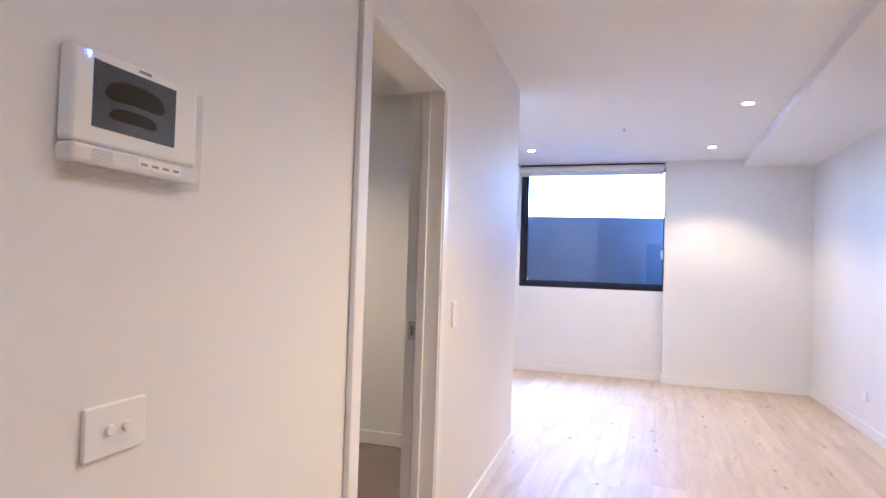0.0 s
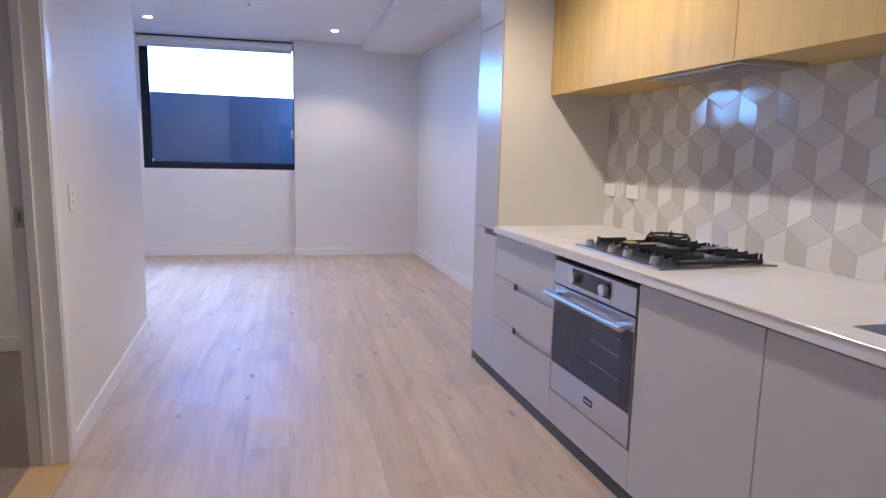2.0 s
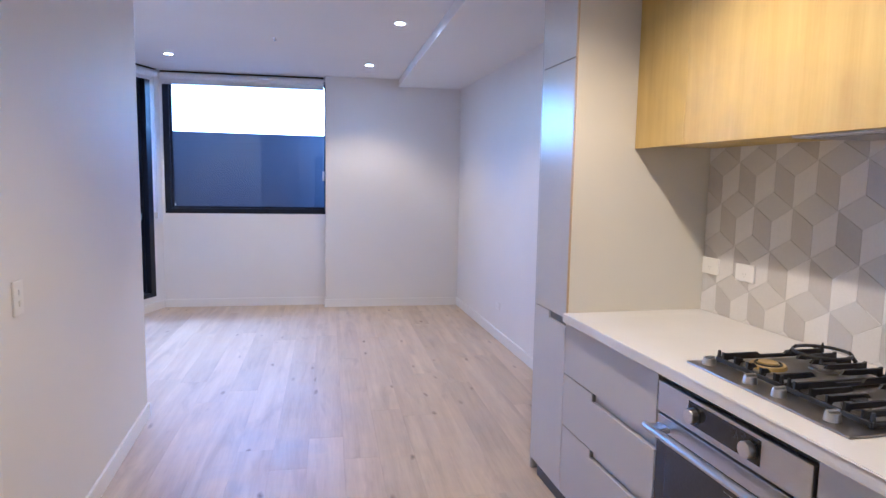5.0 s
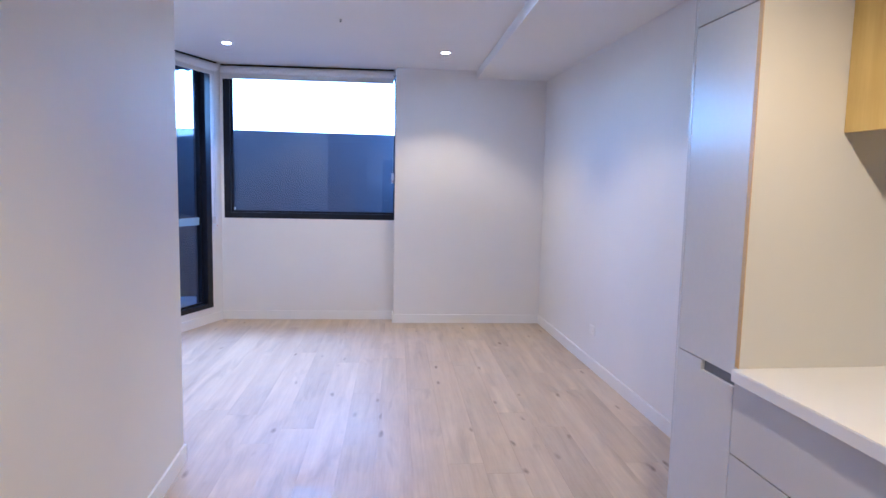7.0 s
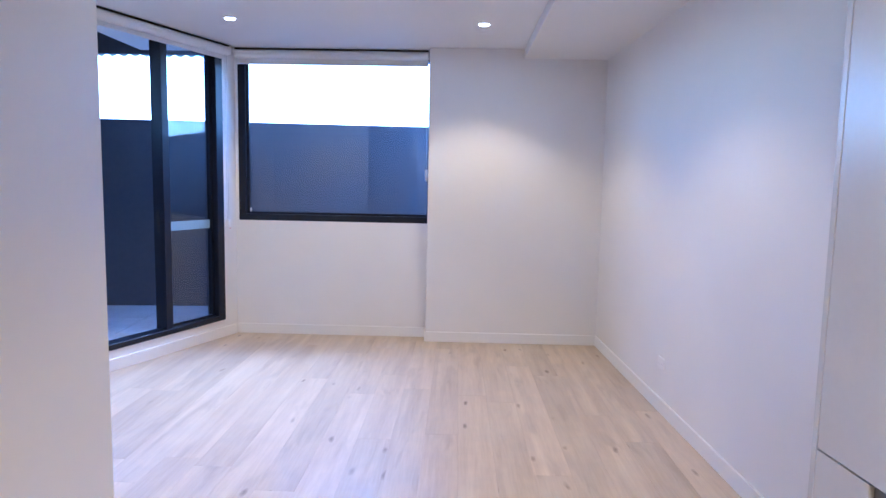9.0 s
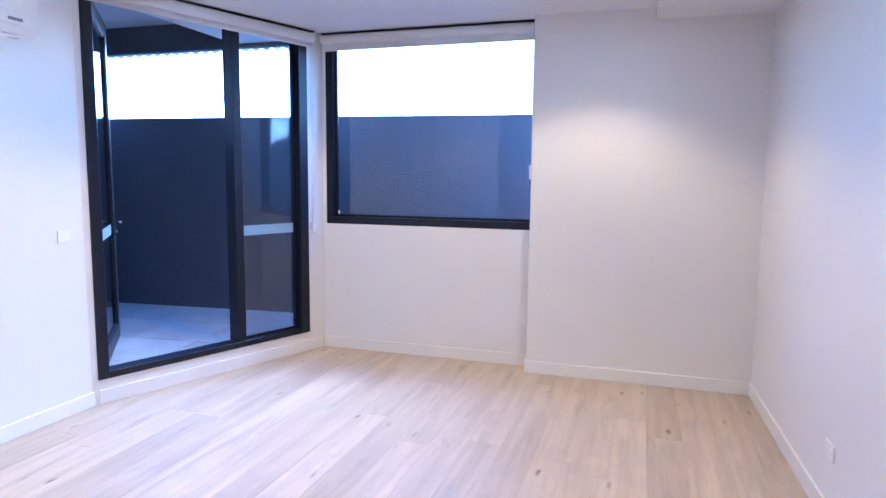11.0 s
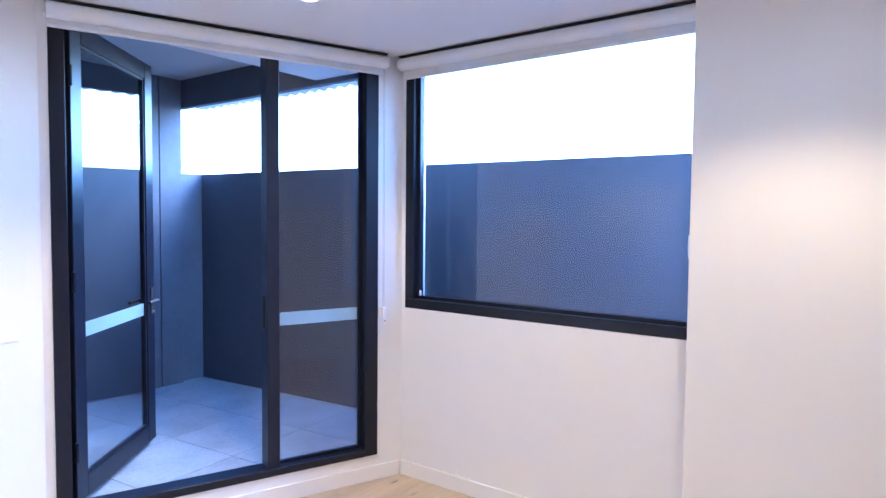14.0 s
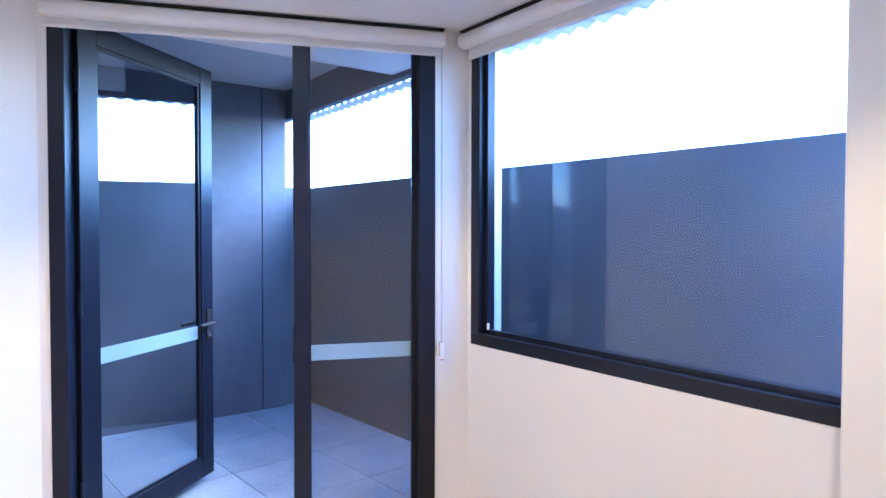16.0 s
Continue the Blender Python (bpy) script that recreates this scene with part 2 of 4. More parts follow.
PAINT = material("wall_paint", (0.74, 0.725, 0.705), (0.79, 0.775, 0.755), 1.6, 0.62, bump=0.12, fine=260, large=0.6)
CEILING_PAINT = material("ceiling_paint", (0.76, 0.755, 0.745), (0.8, 0.795, 0.785), 1.2, 0.8, bump=0.08, fine=240, large=0.6)
TRIM = material("trim_paint", (0.77, 0.755, 0.735), (0.81, 0.8, 0.78), 3.0, 0.38, bump=0.05, fine=150)
BOARD = wood("whitewashed_oak_boards", (0.42, 0.328, 0.232), (0.60, 0.50, 0.366), "y", 0.40, 0.085, 0.9)
OAK = wood("oak_veneer", (0.47, 0.325, 0.07), (0.59, 0.44, 0.125), "z", 0.42, 0.03, 0.0, 1.3)
CARPET = material("carpet", (0.20, 0.16, 0.13), (0.34, 0.28, 0.24), 4, 0.95, bump=1.0, fine=420)
LAMINATE = material("cabinet_laminate", (0.56, 0.55, 0.545), (0.60, 0.59, 0.585), 2.0, 0.34, bump=0.03, fine=300, large=0.7)
LAMINATE_TALL = material("satin_laminate", (0.60, 0.595, 0.59), (0.63, 0.625, 0.62), 2.0, 0.25, fine=60, large=0.5, rough_var=0.03)
CREAM = material("cream_panel", (0.66, 0.63, 0.54), (0.70, 0.67, 0.58), 2.0, 0.4, bump=0.03, fine=300, large=0.7)
EDGE = material("oak_edging", (0.52, 0.36, 0.16), (0.6, 0.43, 0.2), 9.0, 0.45)
STONE = material("white_stone_top", (0.76, 0.745, 0.72), (0.8, 0.785, 0.765), 5.0, 0.2, fine=600)
KICK = material("dark_kickboard", (0.03, 0.034, 0.045), (0.05, 0.055, 0.07), 6.0, 0.35)
# grey that puts the shade of recesses and gaps into the colour
GAP = material("shadow_gap", (0.16, 0.16, 0.17), (0.22, 0.22, 0.23), 6.0, 0.6)
STEEL = material("brushed_steel", (0.54, 0.54, 0.54), (0.6, 0.6, 0.6), 3.0, 0.3, 1.0, 0.0, 40, (1, 1, 20), 0.03)
STEEL_TOP = material("brushed_steel_hob", (0.36, 0.345, 0.33), (0.46, 0.44, 0.42), 3.0, 0.32, 1.0, 0.0, 40, (20, 1, 1), 0.03)
CHROME = material("chrome", (0.7, 0.7, 0.7), (0.78, 0.78, 0.78), 6.0, 0.1, 1.0)
KNOB = material("satin_knob", (0.6, 0.58, 0.55), (0.7, 0.68, 0.65), 9.0, 0.3, 1.0)
SINK = material("sink_steel", (0.2, 0.18, 0.16), (0.3, 0.28, 0.25), 8.0, 0.35, 1.0)
OVEN_GLASS = material("oven_glass", (0.016, 0.017, 0.02), (0.024, 0.025, 0.03), 4.0, 0.07, rough_var=0.03)
OVEN_INNER = material("oven_window", (0.03, 0.032, 0.04), (0.042, 0.044, 0.052), 4.0, 0.1, rough_var=0.03)
IRON = material("cast_iron", (0.013, 0.014, 0.018), (0.028, 0.03, 0.036), 20.0, 0.5, bump=0.4, fine=300)
BRASS = material("brass_burner", (0.62, 0.46, 0.14), (0.74, 0.56, 0.20), 20.0, 0.42, 0.8)
TILE_LIGHT = material("white_glazed_tile", (0.70, 0.685, 0.67), (0.75, 0.735, 0.72), 9.0, 0.1, piece=0.03, rough_var=0.04)
TILE_MID = material("pale_grey_glazed_tile", (0.60, 0.585, 0.57), (0.64, 0.625, 0.61), 9.0, 0.1, piece=0.03, rough_var=0.04)
TILE_DARK = material("grey_glazed_tile", (0.53, 0.51, 0.495), (0.57, 0.55, 0.535), 9.0, 0.1, piece=0.04, rough_var=0.04)
GROUT = material("grout", (0.68, 0.665, 0.645), (0.74, 0.725, 0.705), 30.0, 0.85)
PLASTIC = material("white_plastic", (0.78, 0.77, 0.75), (0.82, 0.81, 0.79), 6.0, 0.32, large=0.8)
SUBFLOOR = material("subfloor", (0.2, 0.16, 0.13), (0.26, 0.21, 0.17), 6.0, 0.8)
PAVER_JOINT = material("paver_joint", (0.55, 0.56, 0.57), (0.65, 0.66, 0.67), 20.0, 0.9)
PLASTIC_GREY = material("grey_plastic", (0.40, 0.39, 0.38), (0.46, 0.45, 0.44), 6.0, 0.4)
SCREEN = material("dark_screen", (0.055, 0.065, 0.09), (0.085, 0.10, 0.135), 5.0, 0.12, coat=0.5)
SCREEN_BLOB = material("screen_mark", (0.006, 0.006, 0.008), (0.01, 0.01, 0.012), 5.0, 0.2)
PRINT = material("grey_print", (0.2, 0.19, 0.19), (0.28, 0.27, 0.27), 6.0, 0.6)
FILM = material("plastic_film", (0.72, 0.71, 0.7), (0.8, 0.79, 0.78), 12.0, 0.2, coat=0.5)
FRAME = material("black_powder_coat", (0.006, 0.008, 0.018), (0.009, 0.012, 0.024), 6.0, 0.36, bump=0.1, fine=500)
FRAME.node_tree.nodes["Principled BSDF"].inputs["Specular IOR Level"].default_value = 0.3
GASKET = material("rubber_gasket", (0.01, 0.01, 0.012), (0.02, 0.02, 0.022), 8.0, 0.7)
BLIND = material("white_blind_fabric", (0.72, 0.715, 0.71), (0.78, 0.775, 0.77), 6.0, 0.75, bump=0.3, fine=700)
FROST = material("frosted_film", (0.24, 0.34, 0.42), (0.28, 0.39, 0.47), 6.0, 0.5)
RENDER = material("dark_render", (0.066, 0.075, 0.098), (0.094, 0.104, 0.128), 1.2, 0.85, fine=18, large=0.7)
RENDER_SIDE = material("grey_render", (0.095, 0.097, 0.112), (0.165, 0.168, 0.185), 1.7, 0.8, fine=18, large=0.8)
SOFFIT = material("balcony_soffit", (0.42, 0.41, 0.4), (0.48, 0.47, 0.46), 1.4, 0.8, bump=0.2, fine=80)
SHEET = material("corrugated_sheet", (0.68, 0.68, 0.68), (0.76, 0.76, 0.76), 3.0, 0.55)
PAVER = material("porcelain_paver", (0.27, 0.30, 0.34), (0.50, 0.53, 0.56), 3.5, 0.42, bump=0.3, fine=45, piece=0.06, large=0.6)
GLASS = glass("window_glass", (0.93, 0.95, 0.97), 1.55)
GLASS_COATED = glass("coated_door_glass", (0.9, 0.93, 0.96), 2.3)
GROUND = material("ground", (0.1, 0.1, 0.09), (0.2, 0.19, 0.17), 0.4, 0.95, fine=12)
BULB = glow("lamp_diffuser", (1.0, 0.93, 0.82), 14.0)
LED = glow("blue_led", (0.1, 0.2, 1.0), 6.0)

# ---- setting ----
# hall wall: a little out of square with the rest
HALL = pose(-0.470, 3.96, 0, 0, 0, 2.87)
HY0, HY1, HTOP = -2.832, -1.977, 2.070  # door opening along the hall wall
bm = wall_with_hole(-0.12, 0.0, -6.6, 0.058, 0, CEIL + 0.05, HY0, HY1, 0, HTOP)
solid("wall_hall", bm, PAINT, "matt off-white painted hall wall with a doorway", "wall", HALL, kind="structure")
solid("wall_hall_end", box(-1.95, -0.4750, 3.90, 4.018, 0, CEIL + 0.05), PAINT, "matt off-white wall end beside the living area", "wall", kind="structure")
solid("wall_left", box(-2.02, -1.872, 3.94, 5.70, 0, CEIL + 0.05), PAINT, "matt off-white wall below the air conditioner", "wall", kind="structure")

# angled wall that holds the balcony door
DOORWALL = pose(-1.862, 5.705, 0, 0, 0, -21.0)
DW, DZ0, DZ1 = 1.716, 0.158, 2.59
bm = wall_with_hole(-0.112, 0.0, -0.03, 1.89, 0, CEIL + 0.05, 0.012, DW, DZ0, DZ1)
solid("wall_balcony_door", bm, PAINT, "white wall around the black balcony door", "wall", DOORWALL, kind="structure")

bm = wall_with_hole(-0.20, -0.1125, -0.03, 1.80, -0.3, 2.826, 0.012, DW + 0.004, DZ0 - 0.01, DZ1)
solid("cladding_door_wall", bm, RENDER_SIDE, "grey rendered outer face around the balcony door", "wall", DOORWALL, kind="structure")

# window wall and the thicker wall beside it
WX0, WX1, WZ0, WZ1, WY = -1.157, 0.60, 1.068, 2.575, 7.465
bm = box(-1.24, WX0, WY + 0.002, WY + 0.2, 0, CEIL + 0.05)
box(WX0, 0.80, WY, WY + 0.2, 0, WZ0, bm=bm)
box(WX0, 0.80, WY, WY + 0.2, WZ1, CEIL + 0.05, bm=bm)
solid("wall_window", bm, PAINT, "white wall under the wide window", "wall", kind="structure")
solid("wall_back", box(0.60, 2.5, 7.30, 7.60, 0, CEIL + 0.05, 0.004), PAINT, "white wall standing proud of the window wall", "wall", kind="structure")
RIGHT = pose(2.15, 7.3, 0, 0, 0, 1.9)
solid("wall_right", box(0, 0.15, -4.40, 0.05, 0, CEIL + 0.05), PAINT, "long white wall of the living area", "wall", RIGHT, kind="structure")
solid("wall_kitchen_return", box(2.2, 2.55, 3.045, 3.12, 0, CEIL + 0.05), PAINT, "white return of the kitchen recess", "wall", kind="structure")
solid("wall_entry", box(-0.6, 2.5, -2.6, -2.45, 0, CEIL + 0.05), PAINT, "white wall at the entry end of the hall", "wall", kind="structure")
solid("ceiling", box(-2.1, 2.6, -2.6, 7.66, CEIL, CEIL + 0.12), CEILING_PAINT, "flat white ceiling with recessed lamps", "ceiling", kind="structure")
solid("ceiling_bulkhead", box(1.423, 2.45, -2.45, 7.30, 2.535, CEIL + 0.01, 0.003), CEILING_PAINT, "shallow white bulkhead below the ceiling", "ceiling", kind="structure")

# room beyond the hall doorway
solid("wall_room_back", box(-2.6, -0.56, 3.62, 3.74, 0, 2.6), PAINT, "plain wall of the unlit side room", "wall", kind="structure")
solid("wall_room_side", box(-2.75, -2.6, -0.6, 3.74, 0, 2.6), PAINT, "plain side wall of the unlit room", "wall", kind="structure")
solid("wall_room_front", box(-2.6, -0.36, -0.6, -0.48, 0, 2.6), PAINT, "plain front wall of the unlit room", "wall", kind="structure")
solid("ceiling_room", box(-2.75, -0.47, -0.6, 3.74, 2.53, 2.63), CEILING_PAINT, "plain ceiling of the unlit side room", "ceiling", kind="structure")
solid("floor_room", box(-2.3, -0.06, -4.7, -0.35, -0.06, 0.006), CARPET, "short-pile brown carpet in the side room", "floor", HALL, kind="structure")
solid("baseboard", box(-2.6, -0.56, 3.602, 3.62, 0.006, 0.10, 0.003), TRIM, "white painted skirting in the side room", "baseboard", kind="structure")


def skirting(label, length, m, start=0.0):
    solid("baseboard", box(0, 0.014, start, start + length, 0.0, 0.092, 0.0025), TRIM, label, "baseboard", m, kind="structure")


S = "square white painted skirting board"
skirting(S, 0.058 - (HY1 + 0.075), HALL, HY1 + 0.075)
skirting(S, (HY0 - 0.075) + 6.5, HALL, -6.5)
skirting(S, 1.67, pose(-1.872, 4.02, 0))
skirting(S, 1.85, DOORWALL, 0.012)
skirting(S, 1.775, pose(-1.18, WY, 0, 0, 0, -90))
skirting(S, 1.55, pose(0.60, 7.30, 0, 0, 0, -90))
skirting(S, 4.25, RIGHT @ pose(0, 0, 0, 0, 0, 180))
solid("baseboard", box(0.586, 0.60, 7.288, WY - 0.015, 0, 0.092, 0.0025), TRIM, S, "baseboard", kind="structure")
skirting(S, 1.30, pose(-0.486, 4.018, 0, 0, 0, 90))

# hall doorway: lining and architraves
door_1 = thing("door_1", "white painted doorway with a steel strike plate and no leaf in view", "doorway", HALL, kind="structure")
bm = box(-0.135, 0.012, HY0, HY0 + 0.022, 0, HTOP)
part("jamb", bm, TRIM, door_1)
part("jamb", box(-0.135, 0.012, HY1 - 0.022, HY1, 0, HTOP), TRIM, door_1)
part("head", box(-0.135, 0.012, HY0 + 0.022, HY1 - 0.022, HTOP - 0.022, HTOP), TRIM, door_1)
part("stop", box(-0.085, -0.05, HY1 - 0.036, HY1 - 0.022, 0, HTOP - 0.022, 0.002), TRIM, door_1)
part("stop", box(-0.085, -0.05, HY0 + 0.022, HY0 + 0.036, 0, HTOP - 0.022, 0.002), TRIM, door_1)
for y0, y1 in ((HY0 - 0.062, HY0 + 0.008), (HY1 - 0.008, HY1 + 0.062)):
    part("architrave", box(0.0005, 0.019, y0, y1, 0, HTOP + 0.062, 0.004, 2), TRIM, door_1)
part("architrave", box(0.0005, 0.0188, HY0 + 0.008, HY1 - 0.008, HTOP - 0.008, HTOP + 0.062, 0.004, 2), TRIM, door_1)
plate = part("strike_plate", box(-0.12, -0.088, HY1 - 0.026, HY1 - 0.0215, 0.985, 1.065, 0.001), STEEL, door_1, "small brushed steel strike plate")
part("latch_hole", box(-0.108, -0.098, HY1 - 0.0275, HY1 - 0.0255, 1.005, 1.045), GAP, plate)
solid("threshold", box(-0.135, 0.016, HY0 + 0.022, HY1 - 0.022, 0.0, 0.009, 0.002), EDGE, "pale oak threshold strip in the doorway", "threshold", HALL, kind="structure")

# front door at the entry end of the hall, which shows as a dark shape in the window glass
door_2 = thing("door_2", "dark front door in a painted frame at the entry end", "door", pose(0.22, -2.45, 0), kind="structure")
part("leaf", box(0.045, 0.925, 0.001, 0.030, 0.006, 2.045, 0.003), KICK, door_2, "dark painted flush door leaf")
for x0, x1 in ((-0.02, 0.042), (0.928, 0.99)):
    part("architrave", box(x0, x1, 0.0005, 0.036, 0, 2.11, 0.004, 2), TRIM, door_2)
part("architrave", box(0.042, 0.928, 0.0005, 0.0358, 2.048, 2.11, 0.004, 2), TRIM, door_2)
handle = part("door_handle", rod((0.11, 0.030, 1.0), (0.11, 0.036, 1.0), 0.026, 20), STEEL, door_2, "round steel rose")
bm = rod((0.11, 0.036, 1.0), (0.11, 0.075, 1.0), 0.009, 12)
rod((0.105, 0.072, 1.0), (0.235, 0.072, 1.0), 0.009, 12, bm=bm)
part("lever", bm, STEEL, handle, "steel lever")

# ---- balcony ----
BZ = 0.137
FENCE = pose(-3.87, 7.79, 0, 0, 0, 5.5)  # x runs along the fence
solid("balcony_fence", box(-0.1, 22.0, 0.0, 0.12, -0.3, 2.016, 0.004), RENDER, "dark grey rendered balcony boundary wall", "wall", FENCE, kind="structure")
solid("wall_balcony_return", box(-4.0, -3.87, 7.571, 7.80, -0.3, 2.015, 0.004), RENDER_SIDE, "short grey rendered return of the boundary wall", "wall", kind="structure")
bm = box(-3.97, -3.82, 4.8, 7.355, -0.3, 2.85, 0.003)
solid("wall_balcony_side", bm, RENDER_SIDE, "grey rendered panel wall at the end of the balcony", "wall", kind="structure")
solid("wall_balcony_panel", box(-3.975, -3.828, 7.367, 7.570, -0.3, 2.85, 0.003), RENDER_SIDE, "grey rendered wall panel beside a vertical joint", "wall", kind="structure")
solid("wall_balcony_near", box(-3.95, -2.02, 4.8, 4.95, -0.3, 2.85), RENDER_SIDE, "grey rendered wall enclosing the balcony", "wall", kind="structure")
solid("wall_outer_left", box(-2.07, -2.021, 4.95, 5.72, -0.3, 2.85), RENDER_SIDE, "grey rendered outer face beside the balcony door", "wall", kind="structure")
bm = slab([(-3.975, 4.8), (-2.0, 4.8), (-2.0, 5.72), (-1.40, 7.40), (-1.30, 7.66), (-1.30, 7.69), (-3.975, 7.69)], "z", 2.828, 3.0)
solid("balcony_soffit", bm, SOFFIT, "pale grey painted balcony soffit", "ceiling", kind="structure")
BEAM = pose(-3.90, 7.572, 0, 0, 0, 0.3)
solid("balcony_beam", box(-0.075, 2.50, 0.0, 0.062, 2.582, 2.8275, 0.003), RENDER, "dark rendered edge beam over the balcony", "beam", BEAM, kind="structure")
ROOF = pose(-3.90, 7.82, -0.143, 0, 0, 0.3)
bm = bmesh.new()
rows = []
for i in range(640):
    x = i * 0.0125
    z = 2.752 + 0.011 * math.sin(x * 2 * math.pi / 0.11)
    rows.append((bm.verts.new((x, 0.0, z)), bm.verts.new((x, 0.0, z + 0.003)), bm.verts.new((x, -0.09, z + 0.013)), bm.verts.new((x, -0.09, z + 0.010))))
for a, b in zip(rows, rows[1:]):
    for j in range(4):
        bm.faces.new((a[j], b[j], b[(j + 1) % 4], a[(j + 1) % 4]))
bmesh.ops.recalc_face_normals(bm, faces=bm.faces)
solid("corrugated_roof", bm, SHEET, "pale corrugated metal sheet edge behind the beam", "roof", ROOF, kind="structure")
solid("ground", box(-400, 400, -400, 400, -0.5, -0.35), GROUND, "bare ground around the building", "ground", kind="structure")

# ---- balcony door ----
balcony_door = thing("balcony_door", "black aluminium balcony door frame with a fixed pane and an open leaf", "door", DOORWALL)
FW = 0.062
part("frame_side", box(-0.11, 0.012, 0.014, FW + 0.018, DZ0, DZ1, 0.003), FRAME, balcony_door)
part("frame_side", box(-0.11, 0.012, DW - 0.085, DW - 0.002, DZ0, DZ1, 0.003), FRAME, balcony_door)
part("frame_head", box(-0.11, 0.0118, FW + 0.018, DW - 0.085, DZ1 - 0.06, DZ1, 0.003), FRAME, balcony_door)
part("frame_sill", box(-0.11, 0.0118, FW + 0.018, DW - 0.085, DZ0, DZ0 + 0.045, 0.003), FRAME, balcony_door)
MY0, MY1 = 1.03, 1.10
part("mullion", box(-0.11, 0.006, MY0, MY1, DZ0 + 0.045, DZ1 - 0.06, 0.003), FRAME, balcony_door)
pane = part("fixed_pane", box(-0.064, -0.058, MY1, DW - 0.085, DZ0 + 0.045, DZ1 - 0.06), GLASS, balcony_door, "clear fixed glass pane")
pane.visible_shadow = False
part("film_strip", box(-0.0575, -0.0565, MY1, DW - 0.112, 1.004, 1.08), FROST, balcony_door, "pale frosted safety strip")
bm = box(-0.057, -0.04, MY1, MY1 + 0.012, DZ0 + 0.045, DZ1 - 0.06)
box(-0.057, -0.04, DW - 0.112, DW - 0.085, DZ0 + 0.045, DZ1 - 0.06, bm=bm)
box(-0.057, -0.04, MY1, DW - 0.085, DZ0 + 0.045, DZ0 + 0.062, bm=bm)
part("glazing_bead", bm, FRAME, balcony_door)
part("lock_strike", box(-0.075, -0.045, MY0 - 0.004, MY0 + 0.001, 1.0, 1.18, 0.001), GASKET, balcony_door)

# the leaf swings out over the balcony
LEAF = DOORWALL @ pose(-0.105, 0.085, 0, 0, 0, 60.8)
leaf = thing("door_leaf", "open black-framed glass balcony door leaf with lever handles", "door", LEAF)
LW, LZ0, LZ1, ST = 0.985, 0.185, 2.58, 0.108
part("stile", box(-0.022, 0.022, 0.0, ST, LZ0, LZ1, 0.003), FRAME, leaf)
part("stile", box(-0.022, 0.022, LW - ST, LW, LZ0, LZ1, 0.003), FRAME, leaf)
part("rail", box(-0.022, 0.022, ST, LW - ST, LZ1 - 0.10, LZ1, 0.003), FRAME, leaf)
part("rail", box(-0.022, 0.022, ST, LW - ST, LZ0, LZ0 + 0.11, 0.003), FRAME, leaf)
leaf_pane = part("pane", box(-0.003, 0.003, ST, LW - ST, LZ0 + 0.11, LZ1 - 0.10), GLASS_COATED, leaf, "clear glass pane")
leaf_pane.visible_shadow = False
bm = box(0.0035, 0.014, ST, ST + 0.014, LZ0 + 0.11, LZ1 - 0.10)
box(0.0035, 0.014, LW - ST - 0.014, LW - ST, LZ0 + 0.11, LZ1 - 0.10, bm=bm)
box(0.0035, 0.014, ST, LW - ST, LZ0 + 0.11, LZ0 + 0.124, bm=bm)
box(0.0035, 0.014, ST, LW - ST, LZ1 - 0.114, LZ1 - 0.10, bm=bm)
part("glazing_bead", bm, FRAME, leaf)
part("film_strip", box(0.0036, 0.0046, ST, LW - ST, 1.004, 1.08), FROST, leaf, "pale frosted safety strip")
for side in (1, -1):
    rose = part("handle_plate", box(side * 0.0222, side * 0.030, LW - 0.068, LW - 0.032, 0.99, 1.17, 0.002), GASKET, leaf, "black handle plate")
    bm = rod((side * 0.030, LW - 0.05, 1.09), (side * 0.066, LW - 0.05, 1.09), 0.011, 12)
    rod((side * 0.062, LW - 0.045, 1.09), (side * 0.062, LW - 0.175, 1.088), 0.012, 12, 0.010, bm=bm)
    part("lever", bm, GASKET, rose, "black lever handle")
    part("cylinder", rod((side * 0.030, LW - 0.05, 1.02), (side * 0.040, LW - 0.05, 1.02), 0.009, 10), STEEL, rose, "keyed lock cylinder")
for z in (0.45, 1.3, 2.3):
    part("hinge", rod((0.03, -0.012, z - 0.05), (0.03, -0.012, z + 0.05), 0.010, 10), FRAME, leaf)

# ---- window ----
window_1 = thing("window_1", "wide fixed window with a black aluminium frame", "window", pose(0, WY, 0), kind="structure")
part("frame_sill", box(WX0, WX1 - 0.001, -0.004, 0.10, WZ0, WZ0 + 0.058, 0.003), FRAME, window_1)
part("frame_head", box(WX0, WX1 - 0.001, -0.004, 0.10, WZ1 - 0.05, WZ1, 0.003), FRAME, window_1)
part("frame_side", box(WX0, WX0 + 0.066, -0.0035, 0.10, WZ0 + 0.058, WZ1 - 0.05, 0.003), FRAME, window_1)
part("frame_side", box(WX1 - 0.012, WX1 + 0.05, 0.003, 0.10, WZ0 + 0.058, WZ1 - 0.05, 0.003), FRAME, window_1)
bm = box(WX0 + 0.066, WX0 + 0.092, 0.030, 0.052, WZ0 + 0.058, WZ1 - 0.05)
box(WX0 + 0.066, WX1 - 0.012, 0.030, 0.052, WZ0 + 0.058, WZ0 + 0.080, bm=bm)
part("glazing_bead", bm, FRAME, window_1)
wpane = part("pane", box(WX0 + 0.066, WX1 - 0.012, 0.054, 0.060, WZ0 + 0.058, WZ1 - 0.05), GLASS, window_1, "clear glass pane")
wpane.visible_shadow = False
solid("window_sill_clip", box(WX0 + 0.094, WX0 + 0.106, 7.487, 7.499, WZ0 + 0.080, WZ0 + 0.112, 0.002), PLASTIC, "small white clip standing on the window sill", "clip")

# ---- roller blinds ----


